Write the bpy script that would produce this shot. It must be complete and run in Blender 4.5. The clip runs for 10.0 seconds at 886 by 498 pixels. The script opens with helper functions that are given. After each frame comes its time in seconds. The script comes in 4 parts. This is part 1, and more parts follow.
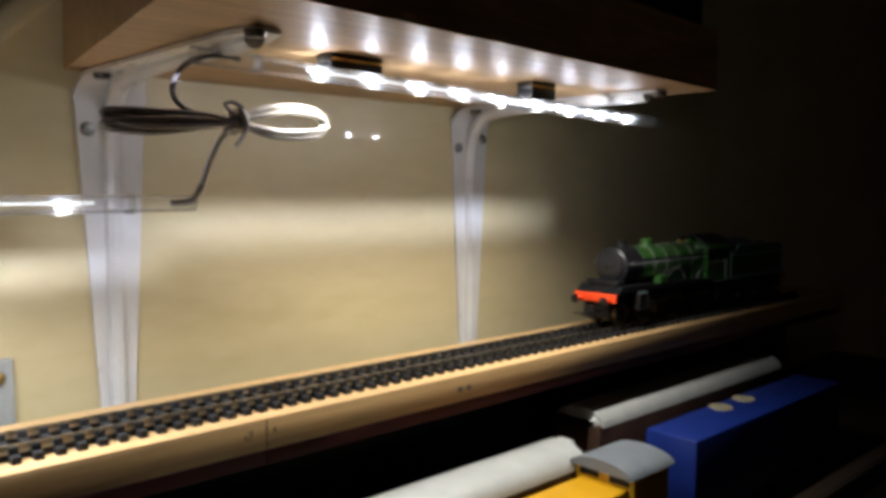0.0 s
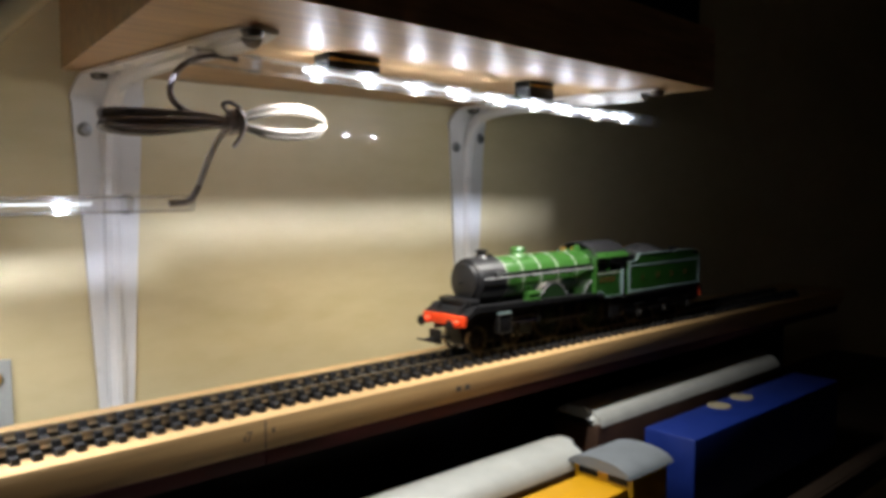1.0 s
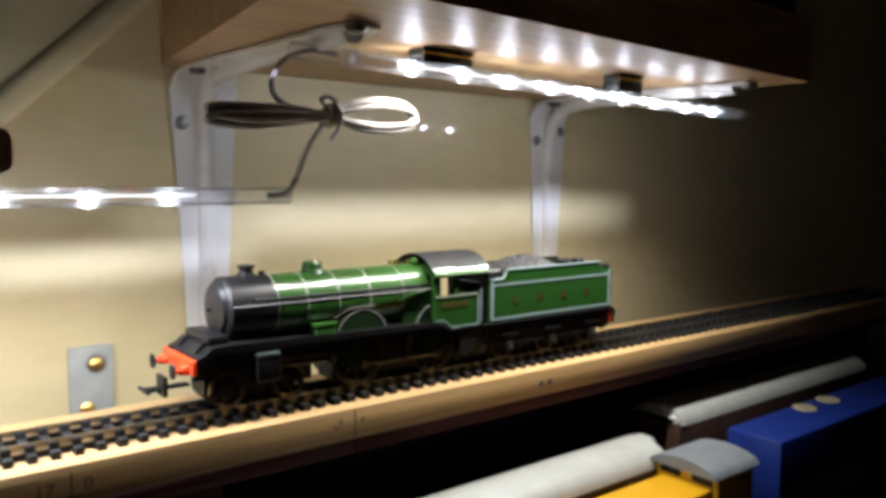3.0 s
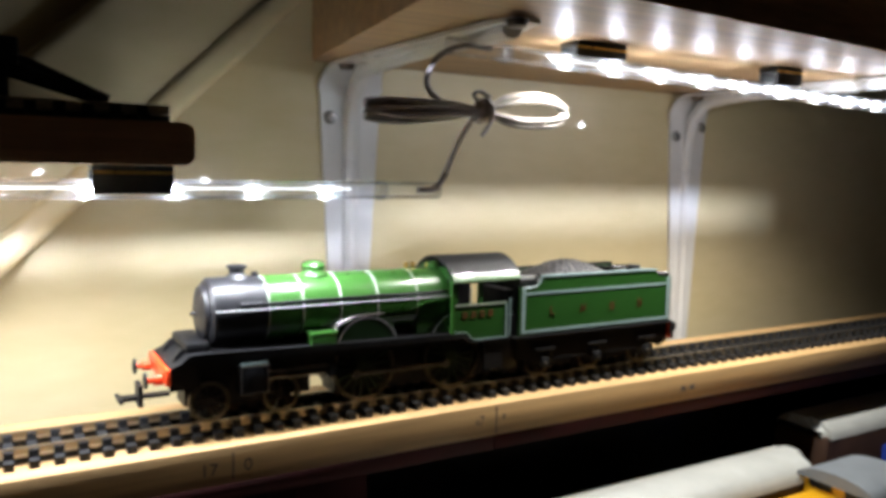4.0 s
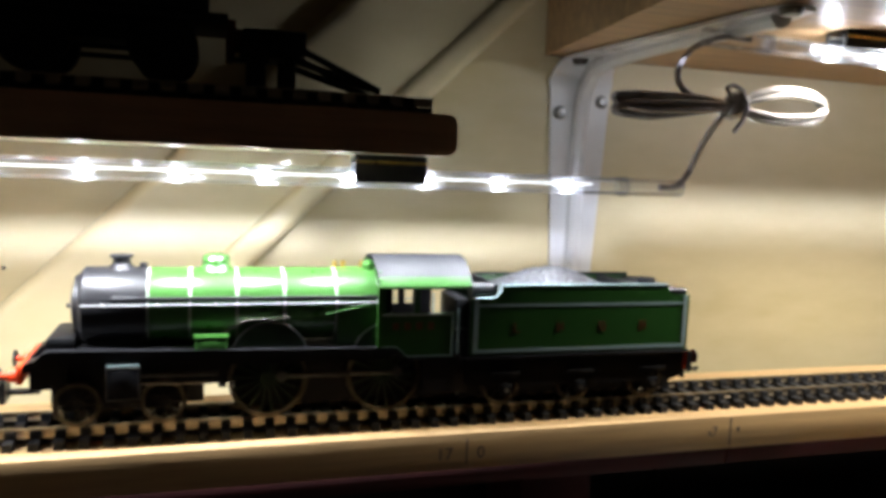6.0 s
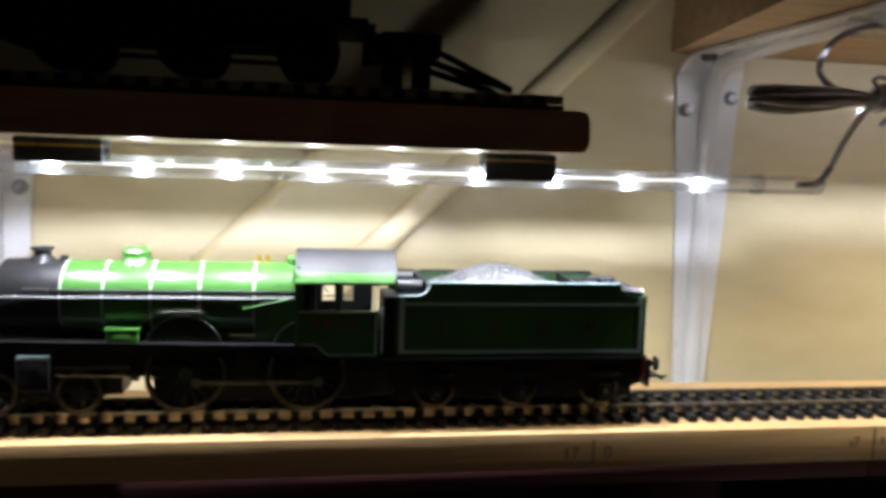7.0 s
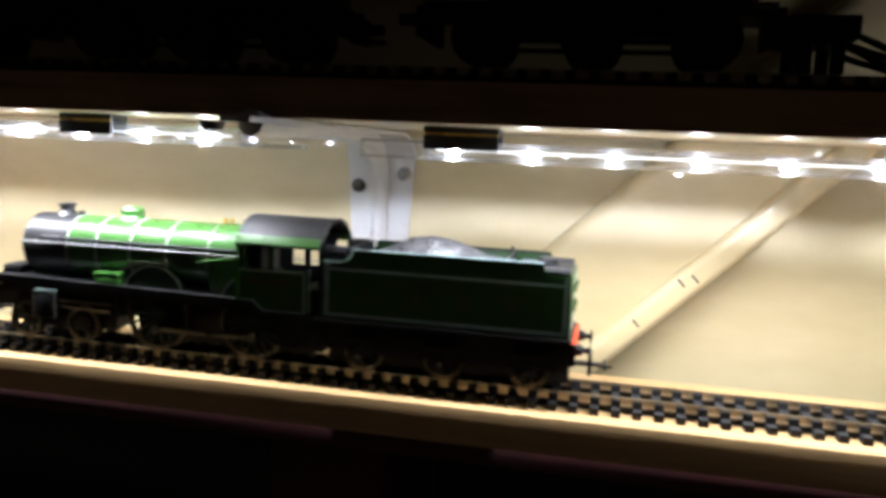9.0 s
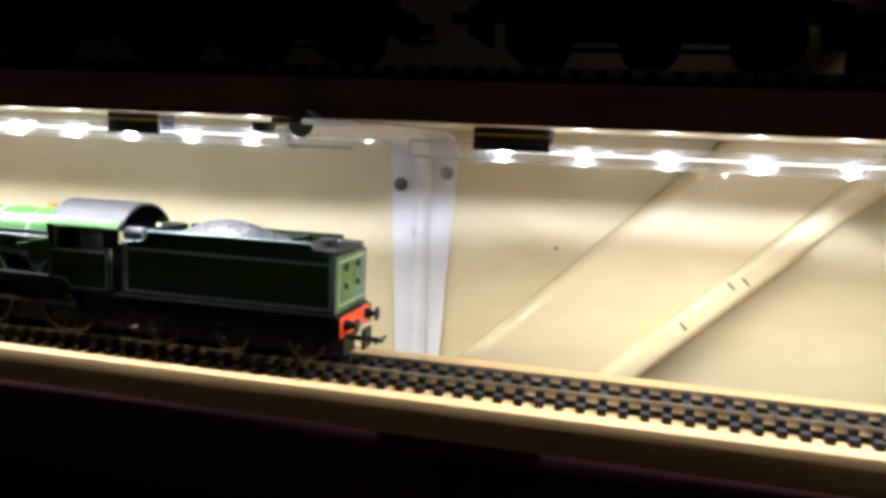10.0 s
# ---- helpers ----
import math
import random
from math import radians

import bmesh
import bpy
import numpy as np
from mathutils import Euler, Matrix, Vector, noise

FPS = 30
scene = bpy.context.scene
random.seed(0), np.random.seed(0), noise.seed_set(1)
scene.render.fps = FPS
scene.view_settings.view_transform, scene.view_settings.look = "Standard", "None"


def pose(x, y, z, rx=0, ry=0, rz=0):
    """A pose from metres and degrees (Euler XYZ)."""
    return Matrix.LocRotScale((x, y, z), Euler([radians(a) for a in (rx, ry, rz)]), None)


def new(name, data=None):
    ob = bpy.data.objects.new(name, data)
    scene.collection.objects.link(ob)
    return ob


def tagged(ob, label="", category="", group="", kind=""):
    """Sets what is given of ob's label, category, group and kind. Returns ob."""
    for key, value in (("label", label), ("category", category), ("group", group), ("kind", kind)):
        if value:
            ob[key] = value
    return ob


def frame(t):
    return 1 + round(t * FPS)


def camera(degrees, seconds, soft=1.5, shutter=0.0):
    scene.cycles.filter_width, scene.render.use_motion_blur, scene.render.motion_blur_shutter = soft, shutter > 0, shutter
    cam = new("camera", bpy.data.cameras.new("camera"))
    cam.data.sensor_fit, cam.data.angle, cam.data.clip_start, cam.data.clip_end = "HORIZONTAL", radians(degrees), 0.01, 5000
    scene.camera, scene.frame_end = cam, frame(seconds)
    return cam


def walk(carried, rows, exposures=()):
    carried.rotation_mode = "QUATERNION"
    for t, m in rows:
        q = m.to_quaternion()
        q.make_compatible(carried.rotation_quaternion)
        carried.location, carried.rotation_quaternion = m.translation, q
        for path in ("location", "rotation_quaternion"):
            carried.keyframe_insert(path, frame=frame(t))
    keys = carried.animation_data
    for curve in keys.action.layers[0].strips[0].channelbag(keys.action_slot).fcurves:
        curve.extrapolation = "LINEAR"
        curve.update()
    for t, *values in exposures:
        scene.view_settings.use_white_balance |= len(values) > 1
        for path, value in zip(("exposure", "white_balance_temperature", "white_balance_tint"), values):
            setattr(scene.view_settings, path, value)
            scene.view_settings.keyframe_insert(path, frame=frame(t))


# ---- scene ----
cam = camera(59.3, 10.0, soft=3.9, shutter=0.35)
PATH = [
    (0, pose(0.2907, -0.2867, 0.0946, 85.43, -0.25, -42.22)),
    (0.5, pose(0.2908, -0.2866, 0.0945, 85.36, 0.00, -42.51)),
    (1, pose(0.2906, -0.2867, 0.0947, 85.39, -0.08, -42.38)),
    (1.5, pose(0.2904, -0.2871, 0.0942, 85.45, -0.07, -42.36)),
    (2, pose(0.2905, -0.2868, 0.0947, 85.37, -0.07, -42.29)),
    (2.2, pose(0.2902, -0.2861, 0.0947, 85.36, 0.02, -42.07)),
    (3.5, pose(0.2734, -0.2731, 0.0956, 84.40, -0.94, -34.10)),
    (4, pose(0.2686, -0.2678, 0.0956, 84.28, -1.11, -30.04)),
    (4.5, pose(0.2614, -0.2633, 0.0957, 83.96, -1.85, -25.39)),
    (5, pose(0.2553, -0.2599, 0.0949, 83.91, -1.94, -22.20)),
    (5.2, pose(0.2512, -0.2574, 0.0930, 84.17, -1.98, -20.78)),
    (6.5, pose(0.2473, -0.2580, 0.0937, 83.49, -2.26, -13.90)),
    (7, pose(0.2408, -0.2588, 0.0913, 83.78, -1.91, -9.08)),
    (7.5, pose(0.2290, -0.2577, 0.0901, 83.48, -2.23, -3.06)),
    (8, pose(0.2198, -0.2590, 0.0912, 82.71, -2.45, 4.00)),
    (8.5, pose(0.2145, -0.2674, 0.0887, 82.84, -2.31, 7.74)),
    (9, pose(0.2134, -0.2627, 0.0886, 82.60, -2.48, 12.31)),
    (9.5, pose(0.2103, -0.2614, 0.0890, 82.49, -2.47, 12.28)),
    (10, pose(0.2051, -0.2609, 0.0905, 82.09, -2.55, 14.28)),
]
walk(cam, PATH, exposures=((0, -0.20), (2.2, -0.15), (3.5, 0.06), (5.2, 0.10), (7, -0.04), (10, -0.20)))

# ---- light: a dark room, lit by the light tubes under the shelves ----
world = bpy.data.worlds.new("world")
scene.world = world
world.use_nodes = True
world.node_tree.nodes["Background"].inputs[0].default_value = (1.0, 0.72, 0.5, 1)
world.node_tree.nodes["Background"].inputs[1].default_value = 0.012
LED_GLOW = 265.0
TUBE_GLOW_LEVEL = 2.2
LED_BEAM = 0.26
SIDE_LOBE = 0.068


# ---- materials ----
def material(name, color, rough=0.5, metal=0.0, spot=0.15, scale=60.0, stretch=(1, 1, 1), bump=0.0, coat=0.0, coat_rough=0.05,
             fine=900.0, color2=None, rough_var=0.08, shine=0.5):
    """A painted, wooden or metal surface with variation at two scales."""
    m = bpy.data.materials.new(name)
    m.use_nodes = True
    n, k = m.node_tree.nodes, m.node_tree.links
    b = n["Principled BSDF"]
    co = n.new("ShaderNodeTexCoord")
    mp = n.new("ShaderNodeMapping")
    mp.inputs["Scale"].default_value = stretch
    k.new(co.outputs["Object"], mp.inputs["Vector"])
    a = n.new("ShaderNodeTexNoise")
    a.inputs["Scale"].default_value, a.inputs["Detail"].default_value = scale, 5
    k.new(mp.outputs[0], a.inputs["Vector"])
    f = n.new("ShaderNodeTexNoise")
    f.inputs["Scale"].default_value, f.inputs["Detail"].default_value = fine, 3
    k.new(mp.outputs[0], f.inputs["Vector"])
    mixf = n.new("ShaderNodeMath")
    mixf.operation = "MULTIPLY_ADD"
    k.new(f.outputs["Fac"], mixf.inputs[0])
    mixf.inputs[1].default_value = 0.35
    k.new(a.outputs["Fac"], mixf.inputs[2])
    ramp = n.new("ShaderNodeValToRGB")
    e = ramp.color_ramp.elements
    c2 = color2 or tuple(min(1, c * (1 + spot)) for c in color)
    e[0].position, e[0].color = 0.45, (*[c * (1 - spot) for c in color], 1)
    e[1].position, e[1].color = 0.9, (*c2, 1)
    k.new(mixf.outputs[0], ramp.inputs[0])
    k.new(ramp.outputs[0], b.inputs["Base Color"])
    rr = n.new("ShaderNodeMapRange")
    rr.inputs["To Min"].default_value, rr.inputs["To Max"].default_value = max(0.02, rough - rough_var), min(1, rough + rough_var)
    k.new(a.outputs["Fac"], rr.inputs["Value"])
    k.new(rr.outputs[0], b.inputs["Roughness"])
    b.inputs["Metallic"].default_value = metal
    b.inputs["Specular IOR Level"].default_value = shine
    if coat:
        b.inputs["Coat Weight"].default_value, b.inputs["Coat Roughness"].default_value = coat, coat_rough
    if bump:
        bp = n.new("ShaderNodeBump")
        bp.inputs["Strength"].default_value, bp.inputs["Distance"].default_value = bump, 0.001
        k.new(mixf.outputs[0], bp.inputs["Height"])
        k.new(bp.outputs[0], b.inputs["Normal"])
    return m


def light_material(name, color, strength):
    m = bpy.data.materials.new(name)
    m.use_nodes = True
    b = m.node_tree.nodes["Principled BSDF"]
    b.inputs["Base Color"].default_value = (0.8, 0.8, 0.7, 1)
    b.inputs["Emission Color"].default_value, b.inputs["Emission Strength"].default_value = (*color, 1), strength
    return m


def tube_material(name):
    """Clear plastic tube: mostly see-through, glossy, and a little milky."""
    m = bpy.data.materials.new(name)
    m.use_nodes = True
    n, k = m.node_tree.nodes, m.node_tree.links
    n.remove(n["Principled BSDF"])
    out = n["Material Output"]
    clear, gloss, milk = n.new("ShaderNodeBsdfTransparent"), n.new("ShaderNodeBsdfGlossy"), n.new("ShaderNodeBsdfTranslucent")
    clear.inputs[0].default_value = (0.97, 0.98, 1, 1)
    gloss.inputs["Roughness"].default_value = 0.12
    milk.inputs[0].default_value = (0.9, 0.95, 1, 1)
    fr = n.new("ShaderNodeFresnel")
    fr.inputs[0].default_value = 1.4
    one, two = n.new("ShaderNodeMixShader"), n.new("ShaderNodeMixShader")
    one.inputs[0].default_value = 0.035
    k.new(clear.outputs[0], one.inputs[1])
    k.new(milk.outputs[0], one.inputs[2])
    half = n.new("ShaderNodeMath")
    half.operation = "MULTIPLY"
    half.inputs[1].default_value = 0.65
    k.new(fr.outputs[0], half.inputs[0])
    k.new(half.outputs[0], two.inputs[0])
    k.new(one.outputs[0], two.inputs[1])
    k.new(gloss.outputs[0], two.inputs[2])
    k.new(two.outputs[0], out.inputs[0])
    return m


GRAIN = (6, 150, 150)
WALL = material("gloss_wall_paint", (0.59, 0.485, 0.255), 0.42, spot=0.10, scale=7, fine=90, stretch=(0.6, 1, 1.6), color2=(0.66, 0.555, 0.34), bump=0.02, coat=0.8, coat_rough=0.045)
PINE = material("pine", (0.54, 0.345, 0.155), 0.5, spot=0.22, scale=1.4, stretch=GRAIN, fine=6, bump=0.12)
PINE_DARK = material("shelf_wood", (0.40, 0.25, 0.12), 0.5, spot=0.25, scale=1.4, stretch=GRAIN, fine=6, bump=0.08, coat=0.14, coat_rough=0.38)
BROWN = material("brown_edging", (0.60, 0.36, 0.20), 0.45, spot=0.25, scale=1.4, stretch=GRAIN, fine=6, bump=0.1)
FACED = material("faced_shelf", (0.66, 0.55, 0.38), 0.33, spot=0.12, scale=1.2, stretch=GRAIN, fine=5, bump=0.05)
STEEL_WHITE = material("white_enamel", (0.64, 0.62, 0.59), 0.3, spot=0.06, scale=50, coat=0.3)
SCREW = material("dull_screw", (0.10, 0.085, 0.07), 0.4, metal=0.7, spot=0.3, scale=500)
ZINC = material("zinc_screw", (0.33, 0.33, 0.32), 0.35, metal=0.9, spot=0.3, scale=500)
SLEEPER = material("black_sleeper_plastic", (0.015, 0.015, 0.016), 0.7, spot=0.35, scale=300, shine=0.3)
RAIL = material("nickel_rail", (0.38, 0.32, 0.24), 0.3, metal=0.95, spot=0.3, scale=90)
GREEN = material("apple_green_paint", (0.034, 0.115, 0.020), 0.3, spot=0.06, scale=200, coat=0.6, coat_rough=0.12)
# darker copy of the apple green, for cab and tender sides
GREEN_DARK = material("darker_green_paint", (0.019, 0.078, 0.013), 0.32, spot=0.06, scale=200, coat=0.5, coat_rough=0.12)
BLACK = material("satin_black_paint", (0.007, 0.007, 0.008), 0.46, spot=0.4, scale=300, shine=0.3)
SMOKEBOX = material("smokebox_black", (0.011, 0.011, 0.013), 0.42, spot=0.3, scale=300)
RED = material("buffer_red", (0.85, 0.07, 0.015), 0.35, spot=0.08, scale=200)
LINING = material("lining_white", (0.33, 0.37, 0.31), 0.4, spot=0.05, scale=300)
LINING_GREY = material("lining_grey", (0.26, 0.36, 0.36), 0.4, spot=0.05, scale=300)
LETTER = material("letter_red", (0.09, 0.04, 0.011), 0.45, spot=0.1, scale=300)
COAL = material("coal", (0.042, 0.042, 0.046), 0.35, spot=0.6, scale=500, bump=0.5)
TYRE = material("wheel_tyre", (0.22, 0.18, 0.13), 0.3, metal=0.95, spot=0.2, scale=200)
ROOF_BLACK = material("cab_roof_black", (0.014, 0.014, 0.016), 0.6, spot=0.3, scale=300, shine=0.35)
HANDRAIL = material("handrail_grey", (0.30, 0.31, 0.31), 0.35, spot=0.1, scale=300)
ROD = material("rod_steel", (0.30, 0.28, 0.25), 0.3, metal=0.9, spot=0.2, scale=200)
BRASS = material("brass", (0.7, 0.45, 0.12), 0.3, metal=0.9, spot=0.1, scale=300)
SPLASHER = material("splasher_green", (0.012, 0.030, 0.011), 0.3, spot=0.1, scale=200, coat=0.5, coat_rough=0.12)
RUBBER = material("black_clip_plastic", (0.02, 0.02, 0.018), 0.45, spot=0.3, scale=200)
WIRE = material("clear_wire", (0.28, 0.26, 0.24), 0.25, spot=0.15, scale=200, coat=0.6)
WIRE_PALE = material("pale_wire", (0.62, 0.59, 0.54), 0.3, spot=0.1, scale=200, coat=0.5)
WIRE_DARK = material("grey_wire", (0.30, 0.26, 0.25), 0.3, spot=0.2, scale=200, coat=0.5)
PLATE = material("grey_plate", (0.31, 0.315, 0.29), 0.4, spot=0.12, scale=120)
PENCIL = material("pencil", (0.10, 0.08, 0.07), 0.6, spot=0.2, scale=500)
DARKRED = material("dark_red_paint", (0.055, 0.006, 0.006), 0.85, spot=0.25, scale=60)
ROOF_WHITE = material("coach_roof", (0.40, 0.41, 0.39), 0.5, spot=0.08, scale=80)
YELLOW = material("yellow_paint", (0.66, 0.34, 0.008), 0.4, spot=0.08, scale=80)
ROOF_GREY = material("grey_roof", (0.17, 0.19, 0.21), 0.5, spot=0.12, scale=80)
BLUE = material("blue_paint", (0.006, 0.022, 0.17), 0.45, spot=0.1, scale=80)
CREAM = material("cream_patch", (0.3, 0.26, 0.17), 0.5, spot=0.1, scale=80)
BLACK_WOOD = material("dark_wood", (0.035, 0.022, 0.014), 0.6, spot=0.3, scale=1.4, stretch=GRAIN, fine=6)
MAROON = material("coach_brown", (0.05, 0.025, 0.015), 0.5, spot=0.2, scale=80)
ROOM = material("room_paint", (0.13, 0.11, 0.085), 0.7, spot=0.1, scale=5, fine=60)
ROOM_BOUNCE = material("pale_bounce_paint", (0.7, 0.6, 0.48), 0.7, spot=0.1, scale=5, fine=60)
LED = light_material("led_light", (0.88, 0.95, 1.10), LED_GLOW)
TUBE_GLOW = light_material("tube_glow", (0.93, 0.97, 1.0), TUBE_GLOW_LEVEL)
TUBE = tube_material("clear_tube")

# ---- building helpers ----
BASE = {}


def thing(name, base, label, category, group="", kind=""):
    ob = new(name)
    ob.location = base
    BASE[ob.name] = Vector(base)
    return tagged(ob, label, category, group, kind)


def part(name, bm, mat, parent=None, label="", smooth=True):
    """One mesh object from a bmesh whose corners are in world space."""
    base = Vector()
    o = parent
    while o is not None:
        base = base + Vector(o.location)
        o = o.parent
    bmesh.ops.translate(bm, verts=bm.verts, vec=-base)
    bmesh.ops.recalc_face_normals(bm, faces=bm.faces)
    me = bpy.data.meshes.new(name)
    bm.to_mesh(me)
    bm.free()
    if smooth:
        me.shade_smooth()
        me.set_sharp_from_angle(angle=radians(35))
    me.materials.append(mat)
    ob = new(name, me)
    ob.parent = parent
    if label:
        tagged(ob, label)
    return ob


def box(bm, x0, x1, y0, y1, z0, z1, bevel=0.0, seg=2):
    m = Matrix.LocRotScale(((x0 + x1) / 2, (y0 + y1) / 2, (z0 + z1) / 2), None, (abs(x1 - x0), abs(y1 - y0), abs(z1 - z0)))
    g = bmesh.ops.create_cube(bm, size=1, matrix=m)
    if bevel:
        edges = list({e for v in g["verts"] for e in v.link_edges})
        bmesh.ops.bevel(bm, geom=edges, offset=bevel, segments=seg, affect="EDGES", profile=0.5)
    return bm


def rod(bm, p, q, r, r2=None, seg=12):
    p, q = Vector(p), Vector(q)
    m = Matrix.Translation((p + q) / 2) @ (q - p).to_track_quat("Z", "Y").to_matrix().to_4x4()
    bmesh.ops.create_cone(bm, cap_ends=True, segments=seg, radius1=r, radius2=r if r2 is None else r2, depth=(q - p).length, matrix=m)
    return bm


def lathe(bm, profile, at, axis="z", seg=24):
    """Turns (radius, height) steps about an upright axis, or about one along x or y."""
    rings = []
    for r, h in profile:
        ring = []
        for i in range(seg):
            a = 2 * math.pi * i / seg
            c, s = r * math.cos(a), r * math.sin(a)
            v = {"z": (c, s, h), "x": (h, c, s), "y": (c, h, s)}[axis]
            ring.append(bm.verts.new(Vector(at) + Vector(v)))
        rings.append(ring)
    for a, b in zip(rings, rings[1:]):
        for i in range(seg):
            bm.faces.new((a[i], a[(i + 1) % seg], b[(i + 1) % seg], b[i]))
    bm.faces.new(rings[0])
    bm.faces.new(rings[-1])
    return bm


def prism(bm, pts, axis, a, b):
    """A flat outline pushed from a to b along an axis; pts are the other two coordinates in order."""
    def at(p, h):
        return {"x": (h, p[0], p[1]), "y": (p[0], h, p[1]), "z": (p[0], p[1], h)}[axis]
    lo, hi = [bm.verts.new(at(p, a)) for p in pts], [bm.verts.new(at(p, b)) for p in pts]
    bm.faces.new(lo)
    bm.faces.new(hi[::-1])
    for i in range(len(pts)):
        j = (i + 1) % len(pts)
        bm.faces.new((lo[i], lo[j], hi[j], hi[i]))
    return bm


def tube_along(bm, pts, r, seg=8, closed=False):
    """A round cord along points."""
    pts = [Vector(p) for p in pts]
    rings, n = [], len(pts)
    up = Vector((0.13, 0.21, 1)).normalized()
    for i in range(n):
        d = (pts[min(i + 1, n - 1)] - pts[max(i - 1, 0)]).normalized()
        s = d.cross(up)
        s = s.normalized() if s.length > 1e-4 else Vector((1, 0, 0))
        u = s.cross(d)
        rings.append([bm.verts.new(pts[i] + r * (math.cos(2 * math.pi * k / seg) * s + math.sin(2 * math.pi * k / seg) * u)) for k in range(seg)])
    for a, b in zip(rings, rings[1:]):
        for k in range(seg):
            bm.faces.new((a[k], a[(k + 1) % seg], b[(k + 1) % seg], b[k]))
    bm.faces.new(rings[0])
    bm.faces.new(rings[-1])
    return bm


def smooth_path(pts, steps=8):
    """Rounds a few corner points into a flowing line."""
    p = [Vector(v) for v in pts]
    p = [2 * p[0] - p[1]] + p + [2 * p[-1] - p[-2]]
    out = []
    for i in range(1, len(p) - 2):
        for s in range(steps):
            t = s / steps
            out.append(0.5 * (2 * p[i] + (p[i + 1] - p[i - 1]) * t + (2 * p[i - 1] - 5 * p[i] + 4 * p[i + 1] - p[i + 2]) * t * t
                              + (3 * p[i] - p[i - 1] - 3 * p[i + 1] + p[i + 2]) * t ** 3))
    return out + [p[-2]]


def nb():
    return bmesh.new()


def arc(cx, cz, r, a0, a1, n=10):
    return [(cx + r * math.cos(radians(a0 + (a1 - a0) * i / n)), cz + r * math.sin(radians(a0 + (a1 - a0) * i / n))) for i in range(n + 1)]


# ---- room ----
WALL_Y = 0.0945
wall = tagged(part("wall_back", box(nb(), -1.6, 2.2, WALL_Y, WALL_Y + 0.03, -1.0, 1.3), WALL, smooth=False), "cream gloss-painted wall behind the shelves", "wall", kind="structure")
# unseen front wall and ceiling, made pale to bounce light onto shelf edges
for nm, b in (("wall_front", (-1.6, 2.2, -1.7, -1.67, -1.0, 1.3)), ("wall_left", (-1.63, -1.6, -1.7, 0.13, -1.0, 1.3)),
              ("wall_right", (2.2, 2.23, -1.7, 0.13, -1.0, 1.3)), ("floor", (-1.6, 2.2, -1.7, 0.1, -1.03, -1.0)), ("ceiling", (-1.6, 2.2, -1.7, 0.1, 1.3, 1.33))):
    tagged(part(nm, box(nb(), *b), ROOM_BOUNCE if nm in ("wall_front", "ceiling") else ROOM, smooth=False), "plain added room surface, pale in front and above to bounce light", nm.split("_")[0], kind="structure")

for x, z in ((0.1705, 0.0441),):
    part("speck", lathe(nb(), [(0.0001, -0.0003), (0.0007, -0.0002), (0.0009, 0)], (x, WALL_Y - 0.0001, z), "y", 10), PENCIL, wall)

# ---- slanting board with a batten on the wall ----
SL = radians(44.2)


def slanted(u0, u1, w0, w1, y0, y1, bevel, seg=4):
    """A bar along the slant: u along it, w across it, from a foot point on the board's face."""
    b = box(nb(), u0, u1, y0, y1, w0, w1, bevel, seg)
    bmesh.ops.transform(b, matrix=Matrix.Translation((0.1356, 0, -0.0075)) @ Matrix.Rotation(-SL, 4, "Y"), verts=b.verts)
    return b


brace = thing("diagonal_brace", (0.1356, WALL_Y, -0.0075), "wide cream gloss-painted board fixed aslant on the wall", "board")
part("board", slanted(-0.5, 0.75, -0.0500, 0.003, WALL_Y - 0.0150, WALL_Y + 0.008, 0.0075, 5), WALL, brace)
part("batten", slanted(-0.5, 0.75, -0.0525, -0.0405, WALL_Y - 0.0195, WALL_Y + 0.004, 0.0040), WALL, brace, "narrow painted batten along the board's edge")
for u, w in ((0.1085, -0.0445), (0.1140, -0.0470), (0.0830, -0.0460)):
    part("pencil_tick", slanted(u, u + 0.0009, w - 0.0021, w + 0.0021, WALL_Y - 0.0198, WALL_Y - 0.0193, 0), PENCIL, brace, "short dark pencil tick")

# ---- shelves ----
lower = thing("track_shelf", (0.3, 0.015, -0.014), "narrow bare pine shelf carrying the running track", "shelf")
part("plank", box(nb(), -0.75, 1.05, -0.0072, 0.052, -0.0136, 0, 0.0008, 2), PINE, lower)


def writing(text, x, z, size, parent):
    cu = bpy.data.curves.new("pencil_writing", "FONT")
    cu.body, cu.size, cu.extrude = text, size, 0.00005
    ob = bpy.data.objects.new("tmp", cu)
    me = bpy.data.meshes.new_from_object(ob)
    bpy.data.objects.remove(ob)
    b = nb()
    b.from_mesh(me)
    bmesh.ops.transform(b, matrix=pose(x, -0.00735, z, 90, 0, 0), verts=b.verts)
    return part("pencil_writing", b, PENCIL, parent, "pencilled figure", smooth=False)


def stroke(x, z0, z1, parent, w=0.0005):
    part("pencil_mark", box(nb(), x, x + w, -0.0075, -0.0071, z0, z1), PENCIL, parent, "pencil line", smooth=False)


writing("17", 0.3265, -0.0095, 0.0062, lower)
stroke(0.3375, -0.0115, -0.0025, lower)
writing("0", 0.3415, -0.0095, 0.0062, lower)
stroke(0.447, -0.0125, -0.001, lower)
writing("7", 0.4385, -0.0082, 0.0058, lower)
stroke(0.4375, -0.0078, -0.0058, lower, 0.0007)
stroke(0.4505, -0.0068, -0.0048, lower, 0.0009)
stroke(0.555, -0.0085, -0.006, lower, 0.003)
stroke(0.561, -0.0085, -0.006, lower, 0.003)

